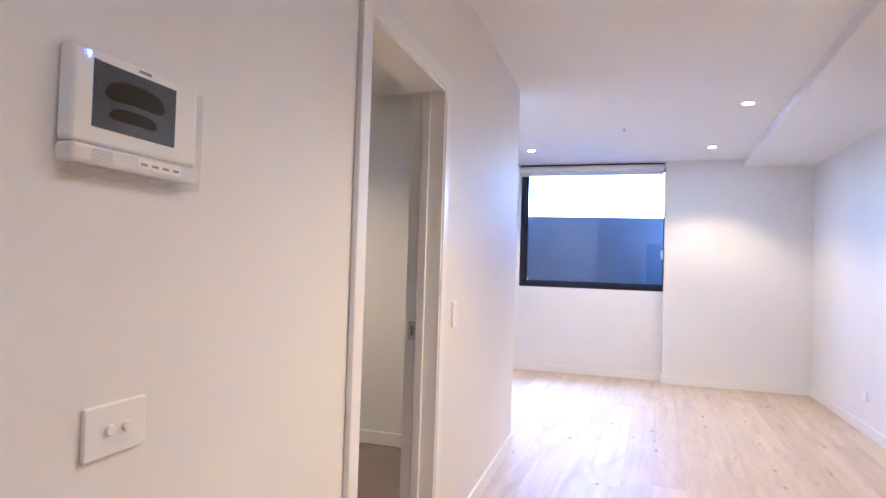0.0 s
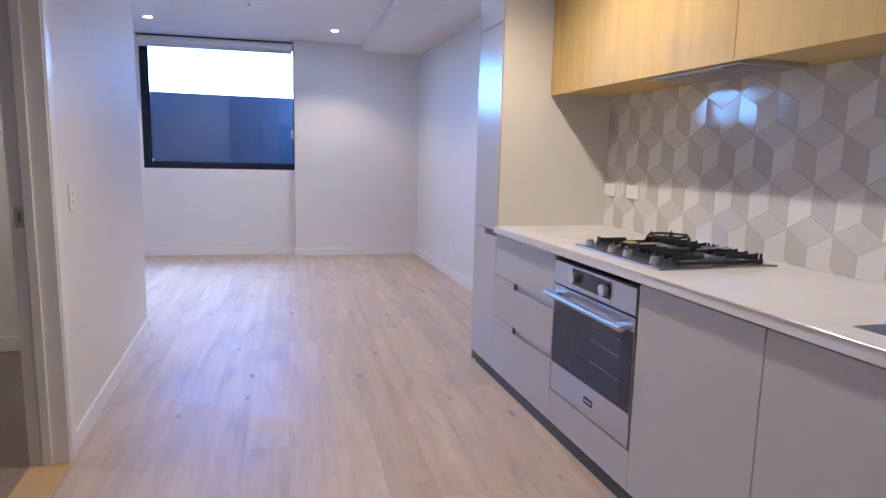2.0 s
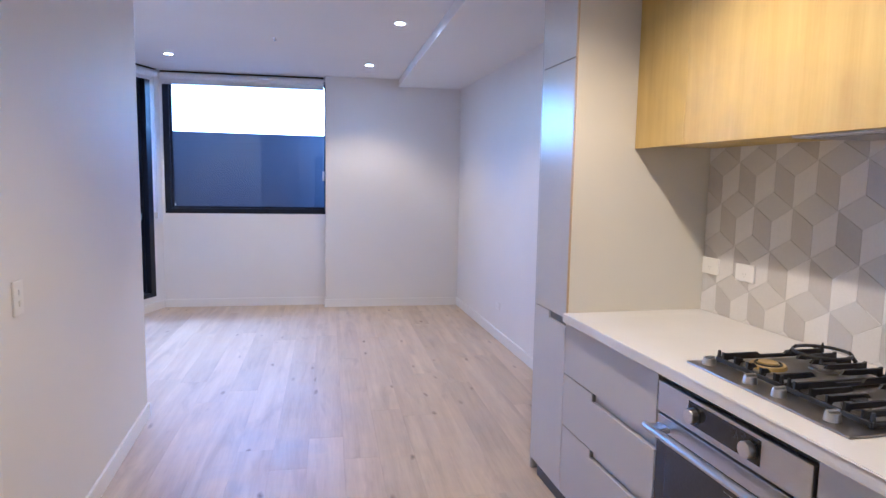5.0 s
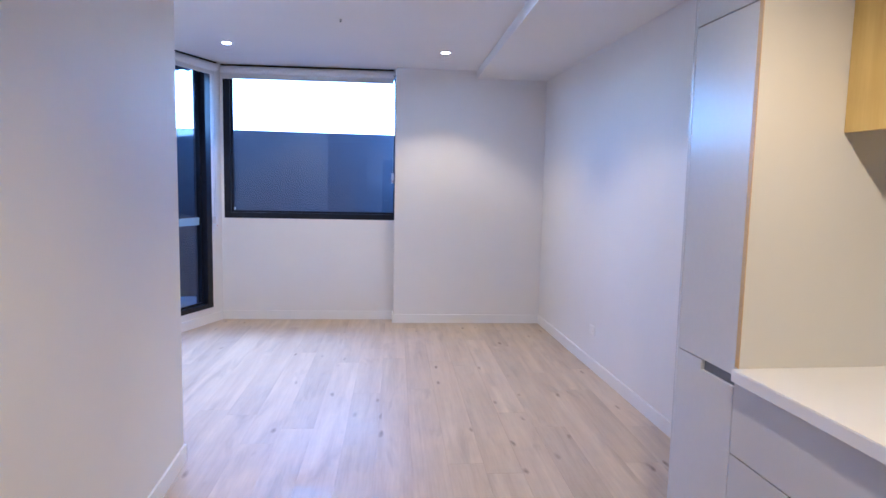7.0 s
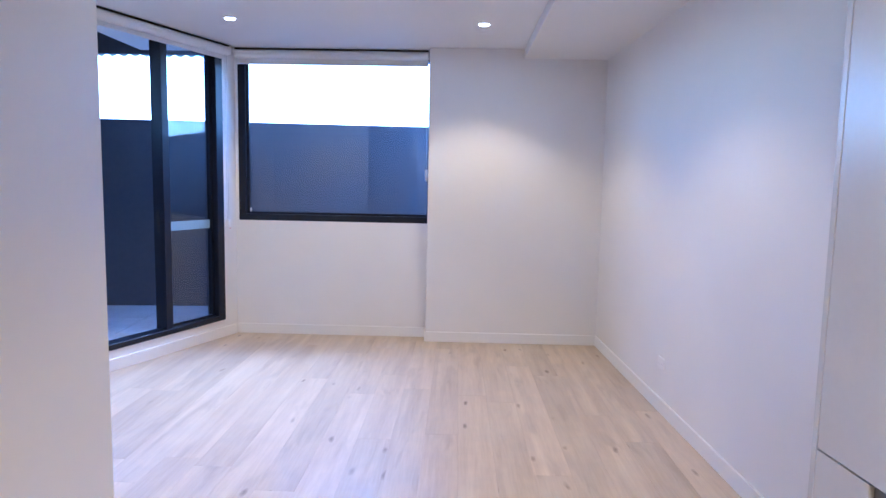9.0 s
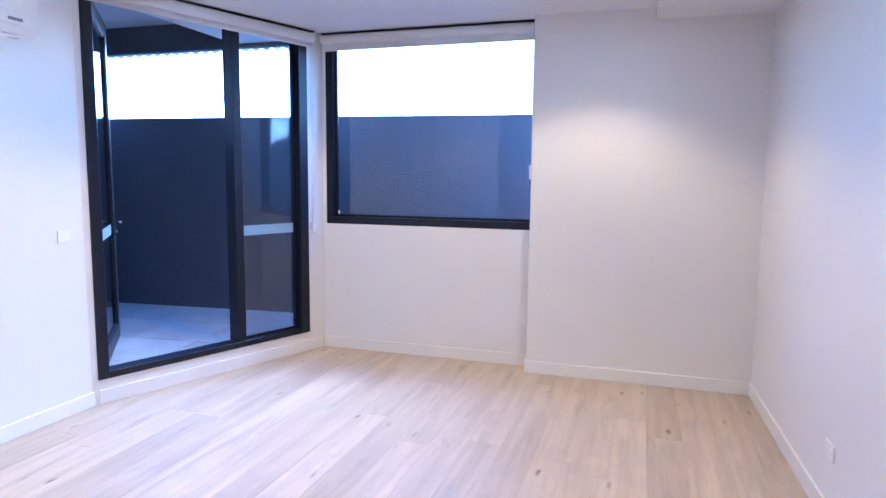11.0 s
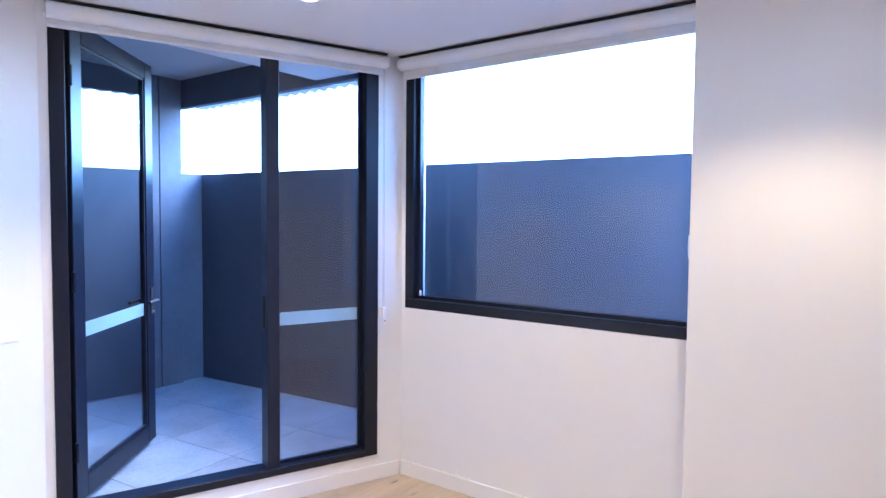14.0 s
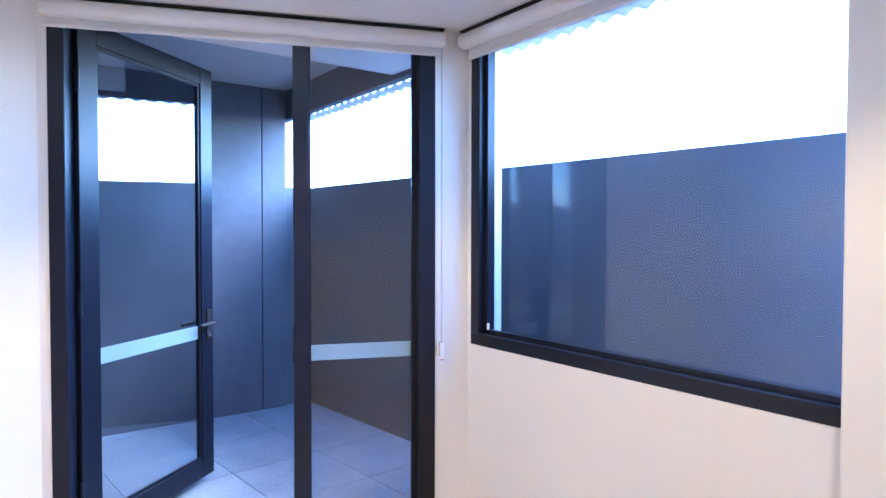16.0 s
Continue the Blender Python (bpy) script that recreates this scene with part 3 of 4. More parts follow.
def roller_blind(m, width, top, drop, chain_y, chain_drop, label):
    """Along local y, hanging in front of local x = 0."""
    b = thing("roller_blind", label, "blind", m)
    part("roll", rod((0.046, 0.012, top - 0.050), (0.046, width - 0.012, top - 0.050), 0.038, 48), BLIND, b, smooth=False)
    bm = slab([(0.010, top - 0.045), (0.014, top - 0.045), (0.014, drop + 0.016), (0.010, drop + 0.016)], "y", 0.012, width - 0.012)
    part("fabric", bm, BLIND, b)
    part("bottom_rail", box(0.006, 0.022, 0.012, width - 0.012, drop, drop + 0.018, 0.004, 2), BLIND, b)
    for y in (0.0, width - 0.008):
        part("bracket", box(0.0, 0.078, y, y + 0.008, top - 0.078, top, 0.003), PLASTIC, b)
    # black strip stands in for the shade between blind and ceiling
    part("head_channel", box(0.0, 0.070, 0.010, width - 0.010, top - 0.009, top - 0.001, 0.001), GASKET, b, "dark strip standing in for the shaded gap above the blind")
    bm = None
    for dx in (0.018, 0.034):
        z = top - 0.05
        bm = rod((dx, chain_y, z), (dx, chain_y, chain_drop + 0.03), 0.0014, 6, bm=bm)
        k = 0
        while z > chain_drop + 0.03:
            z -= 0.018
            k += 1
            bm = rod((dx, chain_y, z - 0.0022), (dx, chain_y, z + 0.0022), 0.0028, 6, bm=bm)
    part("chain", bm, PLASTIC_GREY, b, "beaded operating chain")
    guide = part("chain_guide", box(0.004, 0.046, chain_y - 0.012, chain_y + 0.012, chain_drop - 0.035, chain_drop + 0.032, 0.004, 2), PLASTIC, b, "white chain tensioner")
    part("warning_tag", box(0.0465, 0.0475, chain_y - 0.010, chain_y + 0.010, chain_drop - 0.075, chain_drop - 0.018), PLASTIC, guide, "white paper tag")
    part("tag_text", box(0.0476, 0.0480, chain_y - 0.007, chain_y + 0.007, chain_drop - 0.055, chain_drop - 0.050), glow("tag_red", (0.5, 0.03, 0.05), 0.0), guide, "red line of print")
    return b


roller_blind(DOORWALL @ pose(0.004, -0.004, 0), 1.757, CEIL - 0.004, 2.492, 1.745, 1.05, "rolled-up white roller blind above the balcony door")
roller_blind(pose(-1.168, WY - 0.005, 0, 0, 0, -90), 1.760, CEIL - 0.004, 2.478, 1.744, 1.53, "rolled-up white roller blind above the window")

# ---- ceiling fittings ----
lamp_thing = thing("downlight", "round white recessed ceiling downlight, switched on", "downlight", pose(*DOWNLIGHTS[0][:3]), group="ceiling downlights")
part("trim_ring", ring((0, 0, -0.001), 0.040, 0.006), PLASTIC, lamp_thing)
part("diffuser", rod((0, 0, -0.003), (0, 0, 0.004), 0.036, 28), BULB, lamp_thing, "glowing lamp face")
for x, y, z, watts in DOWNLIGHTS[1:]:
    copy_thing(lamp_thing, pose(x, y, z))
for x, y, z, watts in DOWNLIGHTS:
    spot = new("downlight_beam", bpy.data.lights.new("downlight_beam", "SPOT"))
    spot.data.energy, spot.data.color, spot.data.spot_size, spot.data.spot_blend = watts, ENTRY_COLOUR if watts == ENTRY else LAMP_COLOUR, radians(BEAM_ANGLE[watts]), 0.5 if watts == LIVING else 0.65
    spot.data.shadow_soft_size = 0.03
    spot.matrix_world = pose(x, y, z - 0.035)
sprinkler = thing("sprinkler", "small white ceiling sprinkler head", "sprinkler", pose(0.205, 5.44, CEIL))
part("plate", rod((0, 0, -0.004), (0, 0, 0.001), 0.022, 16), PLASTIC, sprinkler)
part("head", rod((0, 0, -0.022), (0, 0, -0.004), 0.009, 10, 0.012), CHROME, sprinkler)

# ---- wall fittings ----


def outlet(m, w, h, label, kind_name, buttons=(), holes=()):
    """A wall plate facing local x."""
    o = thing(kind_name, label, "wall plate", m)
    plate = part("plate", box(0.0, 0.009, -w / 2, w / 2, -h / 2, h / 2, 0.003, 2), PLASTIC, o)
    for y, z, r in buttons:
        part("button", rod((0.0085, y, z), (0.016, y, z), r, 18, bevel=0.002), PLASTIC, o, "round raised button")
    for y, z in holes:
        sock = part("socket", box(0.0088, 0.0096, y - 0.014, y + 0.014, z - 0.014, z + 0.012, 0.0005), PLASTIC, plate)
        for dy, dz in ((-0.007, 0.004), (0.007, 0.004), (0.0, -0.007)):
            part("pin_slot", box(0.0095, 0.0099, y + dy - 0.0012, y + dy + 0.0012, z + dz - 0.0035, z + dz + 0.0035), PLASTIC_GREY, plate)
    return o


def rocker(m, w, h, label):
    o = outlet(m, w, h, label, "light_switch")
    part("rocker", box(0.0088, 0.0135, -0.008, 0.008, 0.008, 0.030, 0.002), PLASTIC, o)
    part("rocker", box(0.0088, 0.0135, -0.008, 0.008, -0.030, -0.008, 0.002), PLASTIC, o)
    return o


outlet(HALL @ pose(0.0, -3.759, 1.045), 0.122, 0.08, "white two-gang switch plate with round buttons", "switch_plate", ((-0.017, 0.0, 0.0085), (0.017, 0.0, 0.0085)))
rocker(HALL @ pose(0.0, -1.703, 1.080), 0.074, 0.116, "white vertical light switch beside the doorway")
outlet(pose(-1.872, 5.535, 1.09), 0.082, 0.074, "blank white wall plate", "wall_plate")
outlet(RIGHT @ pose(0.0, -1.66, 0.318, 0, 0, 180), 0.115, 0.072, "white double power outlet low on the wall", "power_outlet", (), ((-0.028, -0.008), (0.028, -0.008)))

# video intercom in its protective film
ICM = HALL @ pose(0.0, -3.756, 1.521)
intercom = thing("video_intercom", "white wall video intercom with a dark screen, still in clear film", "intercom", ICM)
bm = box(0.0, 0.030, -0.130, 0.130, -0.055, 0.082, 0.008, 3)
body = part("body", bm, PLASTIC, intercom)
part("lower_panel", box(0.0, 0.033, -0.130, 0.130, -0.084, -0.0555, 0.006, 3), FILM, intercom, "lower panel with speaker and keys")
scr = part("screen", box(0.029, 0.0315, -0.098, 0.072, -0.030, 0.066, 0.001), SCREEN, intercom, "dark switched-off screen")


def blob(cy, cz, ry, rz, bend):
    bm = bmesh.new()
    top, n = [], 20
    for i in range(n + 1):
        s = -1 + 2 * i / n
        top.append((cy + ry * s, cz + bend * s * s + rz * math.sqrt(max(0, 1 - s ** 4))))
    low = [(cy + ry * (-1 + 2 * i / n), cz + bend * (-1 + 2 * i / n) ** 2 - rz * 0.75 * math.sqrt(max(0, 1 - (-1 + 2 * i / n) ** 4))) for i in range(n - 1, 0, -1)]
    return slab(top + low, "x", 0.0314, 0.0318)


part("screen_mark", blob(-0.016, 0.030, 0.062, 0.018, -0.007), SCREEN_BLOB, scr)
part("screen_mark", blob(-0.019, -0.004, 0.050, 0.011, -0.003), SCREEN_BLOB, scr)
for i in range(5):
    part("speaker_slot", box(0.0325, 0.0334, -0.098, -0.060, -0.0635 - i * 0.0036, -0.0620 - i * 0.0036), PLASTIC_GREY, intercom)
keys = part("key_strip", box(0.0325, 0.0336, -0.012, 0.088, -0.076, -0.060, 0.001), PLASTIC, intercom, "strip of four keys")
for i in range(4):
    part("key_print", box(0.0336, 0.0339, -0.004 + i * 0.024, 0.010 + i * 0.024, -0.071, -0.067), PRINT, keys)
part("maker_mark", box(0.0302, 0.0306, -0.012, 0.014, 0.071, 0.0755), PRINT, intercom, "small grey printed bar")
part("status_led", rod((0.029, -0.106, 0.071), (0.0312, -0.106, 0.071), 0.0022, 10), LED, intercom, "blue status light")
part("led_print", box(0.0302, 0.0305, -0.098, -0.088, 0.064, 0.067), PRINT, intercom)
wrap = bmesh.new()
n = 40
top_row = []
for i in range(n + 1):
    y = -0.137 + 0.274 * i / n
    top_row.append((wrap.verts.new((0.034 + 0.0015 * math.sin(i * 1.3), y, -0.080)), wrap.verts.new((0.026 + 0.004 * math.sin(i * 0.9 + 1), y, -0.094 + 0.003 * math.sin(i * 1.7))), wrap.verts.new((0.004, y, -0.099 + 0.003 * math.sin(i * 0.7)))))
for a, b in zip(top_row, top_row[1:]):
    wrap.faces.new((a[0], b[0], b[1], a[1]))
    wrap.faces.new((a[1], b[1], b[2], a[2]))
film_clear = glass("clear_film", (0.95, 0.95, 0.95), 1.45)
part("film_flap", wrap, film_clear, intercom, "loose clear protective film")
part("film_edge", box(0.002, 0.034, 0.1302, 0.140, -0.095, 0.075, 0.003), film_clear, intercom, "loose clear protective film")

# ---- air conditioner ----
ac = thing("air_conditioner", "white wall-mounted split air conditioner", "air conditioner", pose(-1.872, 4.89, 2.165))
bm = slab([(0.0, 0.0), (0.15, 0.0), (0.205, 0.045), (0.21, 0.22), (0.19, 0.285), (0.0, 0.29)], "y", -0.40, 0.40)
bmesh.ops.bevel(bm, geom=[e for e in bm.edges], offset=0.008, segments=2, affect="EDGES")
part("body", bm, PLASTIC, ac)
part("outlet_flap", box(0.05, 0.155, -0.33, 0.30, -0.006, -0.0005, 0.002), PLASTIC, ac)
part("outlet_slot", box(0.04, 0.048, -0.33, 0.30, -0.003, 0.004), GAP, ac)
part("maker_mark", box(0.2095, 0.2108, 0.22, 0.30, 0.06, 0.075), PRINT, ac)
for i in range(3):
    part("vent", box(0.06, 0.10, 0.32 + i * 0.02, 0.328 + i * 0.02, -0.002, 0.002), PLASTIC_GREY, ac)

# ---- kitchen ----
KX = 1.69      # face of the fronts
KB = 2.377      # back of the units
TOPZ = 0.905    # worktop surface
KZ = 0.055      # top of the kickboard
PY = 2.63       # tall panel beside the worktop
END = -1.45     # end of the run behind the start of the walk


def front(name, y0, y1, z0, z1, mat, parent, notch=None, x=KX):
    """A door or drawer front 18 mm thick; notch: (from, to, depth) cuts a finger pull into its top edge."""
    if notch:
        n0, n1, d = notch
        bm = slab([(y0, z0), (y1, z0), (y1, z1), (n1, z1), (n1, z1 - d), (n0, z1 - d), (n0, z1)] if n0 > y0 + 0.001 else [(y0, z0), (y1, z0), (y1, z1), (n1, z1), (n1, z1 - d), (y0, z1 - d)], "x", x, x + 0.018)
    else:
        bm = box(x, x + 0.018, y0, y1, z0, z1, 0.0012)
    return part(name, bm, mat, parent)


BEFORE = set(scene.objects)
solid("wall_kitchen", box(2.381, 2.55, -2.7, 3.05, 0, CEIL + 0.05), PAINT, "white wall behind the kitchen units", "wall", kind="structure")
SPX = 2.364
outlet(pose(SPX, 2.565, 1.120, 0, 0, 180), 0.115, 0.075, "white single power outlet on the splashback", "power_outlet", (), ((0.0, -0.008),))
outlet(pose(SPX, 2.335, 1.120, 0, 0, 180), 0.115, 0.075, "white single power outlet on the splashback", "power_outlet", (), ((0.0, -0.008),))
outlet(pose(SPX, 0.800, 1.085, 0, 0, 180), 0.122, 0.076, "white double power outlet on the splashback", "power_outlet", ((0.034, 0.02, 0.004),), ((-0.03, -0.008), (0.03, -0.008)))


# tall pantry
pantry = thing("pantry_cabinet", "tall satin pale grey pantry cabinet reaching the bulkhead", "cabinet", pose(0, 0, 0))
part("carcass", box(KX + 0.020, KB, PY + 0.022, 3.03, KZ, 2.534), LAMINATE, pantry)
part("end_panel", box(KX, KX + 0.55, 3.012, 3.03, 0.0, 2.534, 0.001), LAMINATE_TALL, pantry)
front("door", PY + 0.022, 3.01, KZ + 0.004, 0.872, LAMINATE_TALL, pantry, (PY + 0.022, 2.845, 0.034))
front("door", PY + 0.022, 3.01, 0.876, 2.030, LAMINATE_TALL, pantry)
front("door", PY + 0.022, 3.01, 2.034, 2.533, LAMINATE_TALL, pantry)
part("finger_pull", box(KX + 0.012, KX + 0.0195, PY + 0.022, 2.845, 0.836, 0.875), GAP, pantry)
panel = thing("side_panel", "cream panel with an oak edge between worktop and pantry", "panel", pose(0, 0, 0))
part("board", box(KX + 0.002, KB, PY, PY + 0.018, TOPZ, 2.534), CREAM, panel)
part("edging", box(KX - 0.001, KX + 0.0018, PY - 0.0005, PY + 0.0185, TOPZ, 2.534), EDGE, panel, "oak-coloured edge band")
solid("kickboard", box(KX + 0.003, KX + 0.019, END, 2.93, 0.0, KZ, 0.001), KICK, "dark kickboard below the kitchen units", "kickboard")

# drawers
OY0, OY1 = 1.228, 1.880
drawers = thing("drawer_unit", "matt pale grey three-drawer kitchen unit with recessed pulls", "cabinet", pose(0, 0, 0))
part("carcass", box(KX + 0.022, KB - 0.01, OY1 + 0.012, PY + 0.018, KZ, 0.858), GAP, drawers)
front("drawer_front", OY1 + 0.012, PY + 0.018, KZ + 0.004, 0.380, LAMINATE, drawers, (OY1 + 0.012, 2.366, 0.034))
front("drawer_front", OY1 + 0.012, PY + 0.018, 0.384, 0.621, LAMINATE, drawers, (OY1 + 0.012, 2.366, 0.034))
front("drawer_front", OY1 + 0.012, PY + 0.018, 0.625, 0.855, LAMINATE, drawers)
for z in (0.380, 0.621):
    bm = slab([(KX + 0.0185, z - 0.034), (KX + 0.0215, z - 0.034), (KX + 0.0215, z + 0.003), (KX + 0.0185, z + 0.003)], "y", OY1 + 0.012, 2.366)
    part("finger_pull", bm, LAMINATE, drawers)
    part("pull_end", box(KX + 0.004, KX + 0.0184, 2.3635, 2.3655, z - 0.034, z), GAP, drawers, "dark end of the pull")

# cupboards past the oven
for y0, y1 in ((0.628, OY0 - 0.012), (-0.02, 0.624), (-0.70, -0.024), (END, -0.704)):
    c = thing("base_cabinet", "matt pale grey handleless kitchen cupboard", "cabinet", pose(0, 0, 0), group="base cupboards")
    part("carcass", box(KX + 0.022, KB - 0.01, y0, y1, KZ, 0.83 if y0 > 0.5 else 0.65), LAMINATE, c)
    front("door", y0, y1, KZ + 0.004, 0.855, LAMINATE, c)
# the dark line under the worktop is shade, carried by this rail's colour
solid("worktop_rail", box(KX + 0.008, KX + 0.02, END, PY + 0.018, 0.8555, 0.8645), GAP, "recessed rail under the worktop, its gap's shade put into the grey", "rail")

# worktop with a cut-out for the sink
SX0, SX1, SY0, SY1 = 1.775, 2.16, -0.27, 0.45
worktop = bmesh.new()
WT0 = TOPZ - 0.038
for x0, x1, y0, y1 in ((1.667, KB, SY1, PY - 0.0005), (1.667, SX0, SY0, SY1), (SX1, KB, SY0, SY1), (1.667, KB, END, SY0)):
    box(x0, x1, y0, y1, WT0, TOPZ, bm=worktop)
bmesh.ops.remove_doubles(worktop, verts=worktop.verts, dist=0.0002)
edge_line = [e for e in worktop.edges if all(abs(v.co.x - 1.667) < 1e-4 and abs(v.co.z - TOPZ) < 1e-4 for v in e.verts)]
bmesh.ops.bevel(worktop, geom=edge_line, offset=0.003, segments=2, affect="EDGES")
solid("worktop", worktop, STONE, "smooth white stone kitchen worktop", "worktop")

sink = thing("sink", "dark stainless steel undermount kitchen sink", "sink", pose(0, 0, 0))
bm = bmesh.new()
box(SX0 - 0.02, SX1 + 0.02, SY0 - 0.02, SY1 + 0.02, 0.688, 0.693, bm=bm)
box(SX0 - 0.006, SX0 - 0.001, SY0 - 0.001, SY1 + 0.001, 0.693, WT0 - 0.001, bm=bm)
box(SX1 + 0.001, SX1 + 0.006, SY0 - 0.001, SY1 + 0.001, 0.693, WT0 - 0.001, bm=bm)
box(SX0 - 0.001, SX1 + 0.001, SY1 + 0.001, SY1 + 0.006, 0.693, WT0 - 0.001, bm=bm)
box(SX0 - 0.001, SX1 + 0.001, SY0 - 0.006, SY0 - 0.001, 0.693, WT0 - 0.001, bm=bm)
part("basin", bm, SINK, sink)
part("drain", rod((1.98, 0.08, 0.693), (1.98, 0.08, 0.697), 0.045, 24), CHROME, sink)
mixer = thing("mixer_tap", "low chrome kitchen mixer tap on the worktop", "tap", pose(2.23, 0.44, TOPZ))
part("base", rod((0, 0, 0), (0, 0, 0.05), 0.026, 24, bevel=0.003), CHROME, mixer, smooth=False)
part("lever", box(-0.012, 0.012, 0.0, 0.135, 0.028, 0.042, 0.004, 2), CHROME, mixer)
bm = rod((0, 0, 0.05), (0, 0, 0.16), 0.014, 16)
rod((0, 0, 0.15), (-0.19, -0.03, 0.185), 0.012, 16, bm=bm)
part("spout", bm, CHROME, mixer)

# ---- oven ----
oven = thing("oven", "built-in stainless steel electric oven with a dark glass door", "oven", pose(KX, OY0, 0.033))
OW = OY1 - OY0
part("body", box(0.024, 0.55, 0.004, OW - 0.004, 0.19, 0.805), GAP, oven)
fascia = part("control_panel", box(-0.004, 0.018, 0.0, OW, 0.701, 0.805, 0.002), STEEL, oven, "brushed steel control panel")
part("display", box(-0.0052, -0.0038, 0.169, 0.485, 0.722, 0.794, 0.0005), OVEN_GLASS, fascia, "black glass display")
for y in (0.206, 0.451):
    k = part("knob", rod((-0.004, y, 0.756), (-0.030, y, 0.756), 0.0235, 28, bevel=0.003), KNOB, fascia, "round satin steel knob")
    part("knob_base", rod((-0.004, y, 0.756), (-0.0075, y, 0.756), 0.029, 28), OVEN_GLASS, fascia)
door = part("oven_door", box(-0.002, 0.018, 0.0, OW, 0.190, 0.692, 0.002), STEEL, oven, "steel oven door")
part("door_glass", box(-0.0036, -0.0016, 0.004, OW - 0.004, 0.325, 0.640, 0.0005), OVEN_GLASS, door, "black glass")
part("door_window", box(-0.0042, -0.0034, 0.075, OW - 0.062, 0.345, 0.637, 0.0003), OVEN_INNER, door, "dark see-through window")
for z in (0.43, 0.52, 0.585):
    part("oven_rack", rod((-0.0045, 0.09, z), (-0.0045, 0.30, z + 0.004), 0.0007, 6), STEEL, door)
part("maker_badge", box(-0.0034, -0.0018, 0.265, 0.335, 0.242, 0.272, 0.0005), OVEN_GLASS, door, "small dark badge")
part("badge_print", box(-0.0042, -0.0033, 0.275, 0.325, 0.252, 0.261), STEEL, door)
bar = part("door_handle", rod((-0.052, 0.006, 0.655), (-0.052, OW - 0.006, 0.655), 0.0135, 20, bevel=0.002), STEEL, door, "round steel bar handle")
for y in (0.045, OW - 0.045):
    part("handle_post", box(-0.05, 0.0, y - 0.030, y + 0.030, 0.646, 0.664, 0.004, 2), STEEL, bar)
solid("filler_panel", box(KX, KX + 0.018, OY0 - 0.010, OY1 + 0.010, KZ + 0.004, 0.217, 0.001), LAMINATE, "matt pale grey filler panel below the oven", "panel")

# ---- gas cooktop ----
CX, CY, CW, CD = 1.757, 1.205, 0.635, 0.525
hob = thing("gas_cooktop", "stainless steel four-burner gas cooktop with black iron trivets", "cooktop", pose(CX, CY, TOPZ))
part("top_plate", box(0, CD, 0, CW, 0.0, 0.007, 0.003, 2), STEEL_TOP, hob, "brushed steel plate")
for y in (0.095, 0.275, 0.39, 0.58):
    k = part("knob", rod((0.045, y, 0.007), (0.045, y, 0.030), 0.021, 24, 0.018, bevel=0.002), KNOB, hob, "pale satin control knob")
    part("knob_grip", box(0.026, 0.064, y - 0.005, y + 0.005, 0.029, 0.036, 0.002), KNOB, k)


def burner(x, y, r, cap, brass=False):
    bm = rod((x, y, 0.007), (x, y, 0.014), r * 1.25, 28)
    b = part("burner", bm, STEEL_TOP, hob)
    part("burner_crown", rod((x, y, 0.014), (x, y, 0.026), r, 28, r * 0.94, bevel=0.0015), BRASS if brass else KNOB, b, "brass burner ring" if brass else "alloy burner crown")
    if brass:
        part("burner_slots", ring((x, y, 0.0265), r * 0.68, 0.004), IRON, b)
    part("burner_cap", rod((x, y, 0.026), (x, y, 0.033), cap, 24, bevel=0.002), BRASS if brass else IRON, b)


burner(0.200, 0.500, 0.056, 0.030, True)
burner(0.385, 0.47, 0.036, 0.033)
burner(0.19, 0.165, 0.028, 0.026)
burner(0.37, 0.17, 0.036, 0.033)


def trivet(y0, y1, bars):

    bm = bmesh.new()
    z0, z1 = 0.030, 0.042
    for x in (0.095, 0.478):
        box(x - 0.005, x + 0.005, y0, y1, 0.012, 0.024, 0.001, bm=bm)
    for y in (y0, y1):
        box(0.095, 0.478, y - 0.005, y + 0.005, 0.012, 0.024, 0.001, bm=bm)
    t = part("trivet_frame", bm, IRON, hob, "black cast iron trivet")
    for i in range(bars):
        y = y0 + (y1 - y0) * (i + 0.5) / bars
        for xa, xb in ((0.095, 0.235), (0.325, 0.478)):
            if xa < 0.2 and y0 > 0.3 and 0 < i < bars - 1:
                xb = 0.130  # short bars round the wok burner
            bar_bm = slab([(xa, 0.012), (xa, z1 + 0.004), (xa + 0.012, z1), (xb - 0.012, z1), (xb, z1 - 0.012), (xb - 0.03, z0 - 0.004), (xa + 0.02, z0 - 0.004), (xa + 0.012, 0.012)] if xa < 0.2 else [(xb, 0.012), (xb, z1 + 0.004), (xb - 0.012, z1), (xa + 0.012, z1), (xa, z1 - 0.012), (xa + 0.03, z0 - 0.004), (xb - 0.02, z0 - 0.004), (xb - 0.012, 0.012)], "y", y - 0.0045, y + 0.0045)
            part("trivet_bar", bar_bm, IRON, t)
    for x in (0.1, 0.473):
        for y in (y0 + 0.004, y1 - 0.004):
            part("trivet_foot", rod((x, y, 0.007), (x, y, 0.046), 0.0075, 10, 0.005), IRON, t)


trivet(0.03, 0.305, 5)
trivet(0.325, 0.608, 5)
wok = part("wok_ring", ring((0.375, 0.475, 0.062), 0.082, 0.0055, 36), IRON, hob, "round iron wok support")
for i in range(4):
    a = math.pi / 4 + i * math.pi / 2
    c, s = math.cos(a), math.sin(a)
    part("wok_fin", rod((0.375 + 0.092 * c, 0.475 + 0.092 * s, 0.044), (0.375 + 0.072 * c, 0.475 + 0.072 * s, 0.076), 0.007, 6, 0.003), IRON, wok)
bm = rod((0.33, 0.13, 0.050), (0.41, 0.20, 0.052), 0.004, 8)
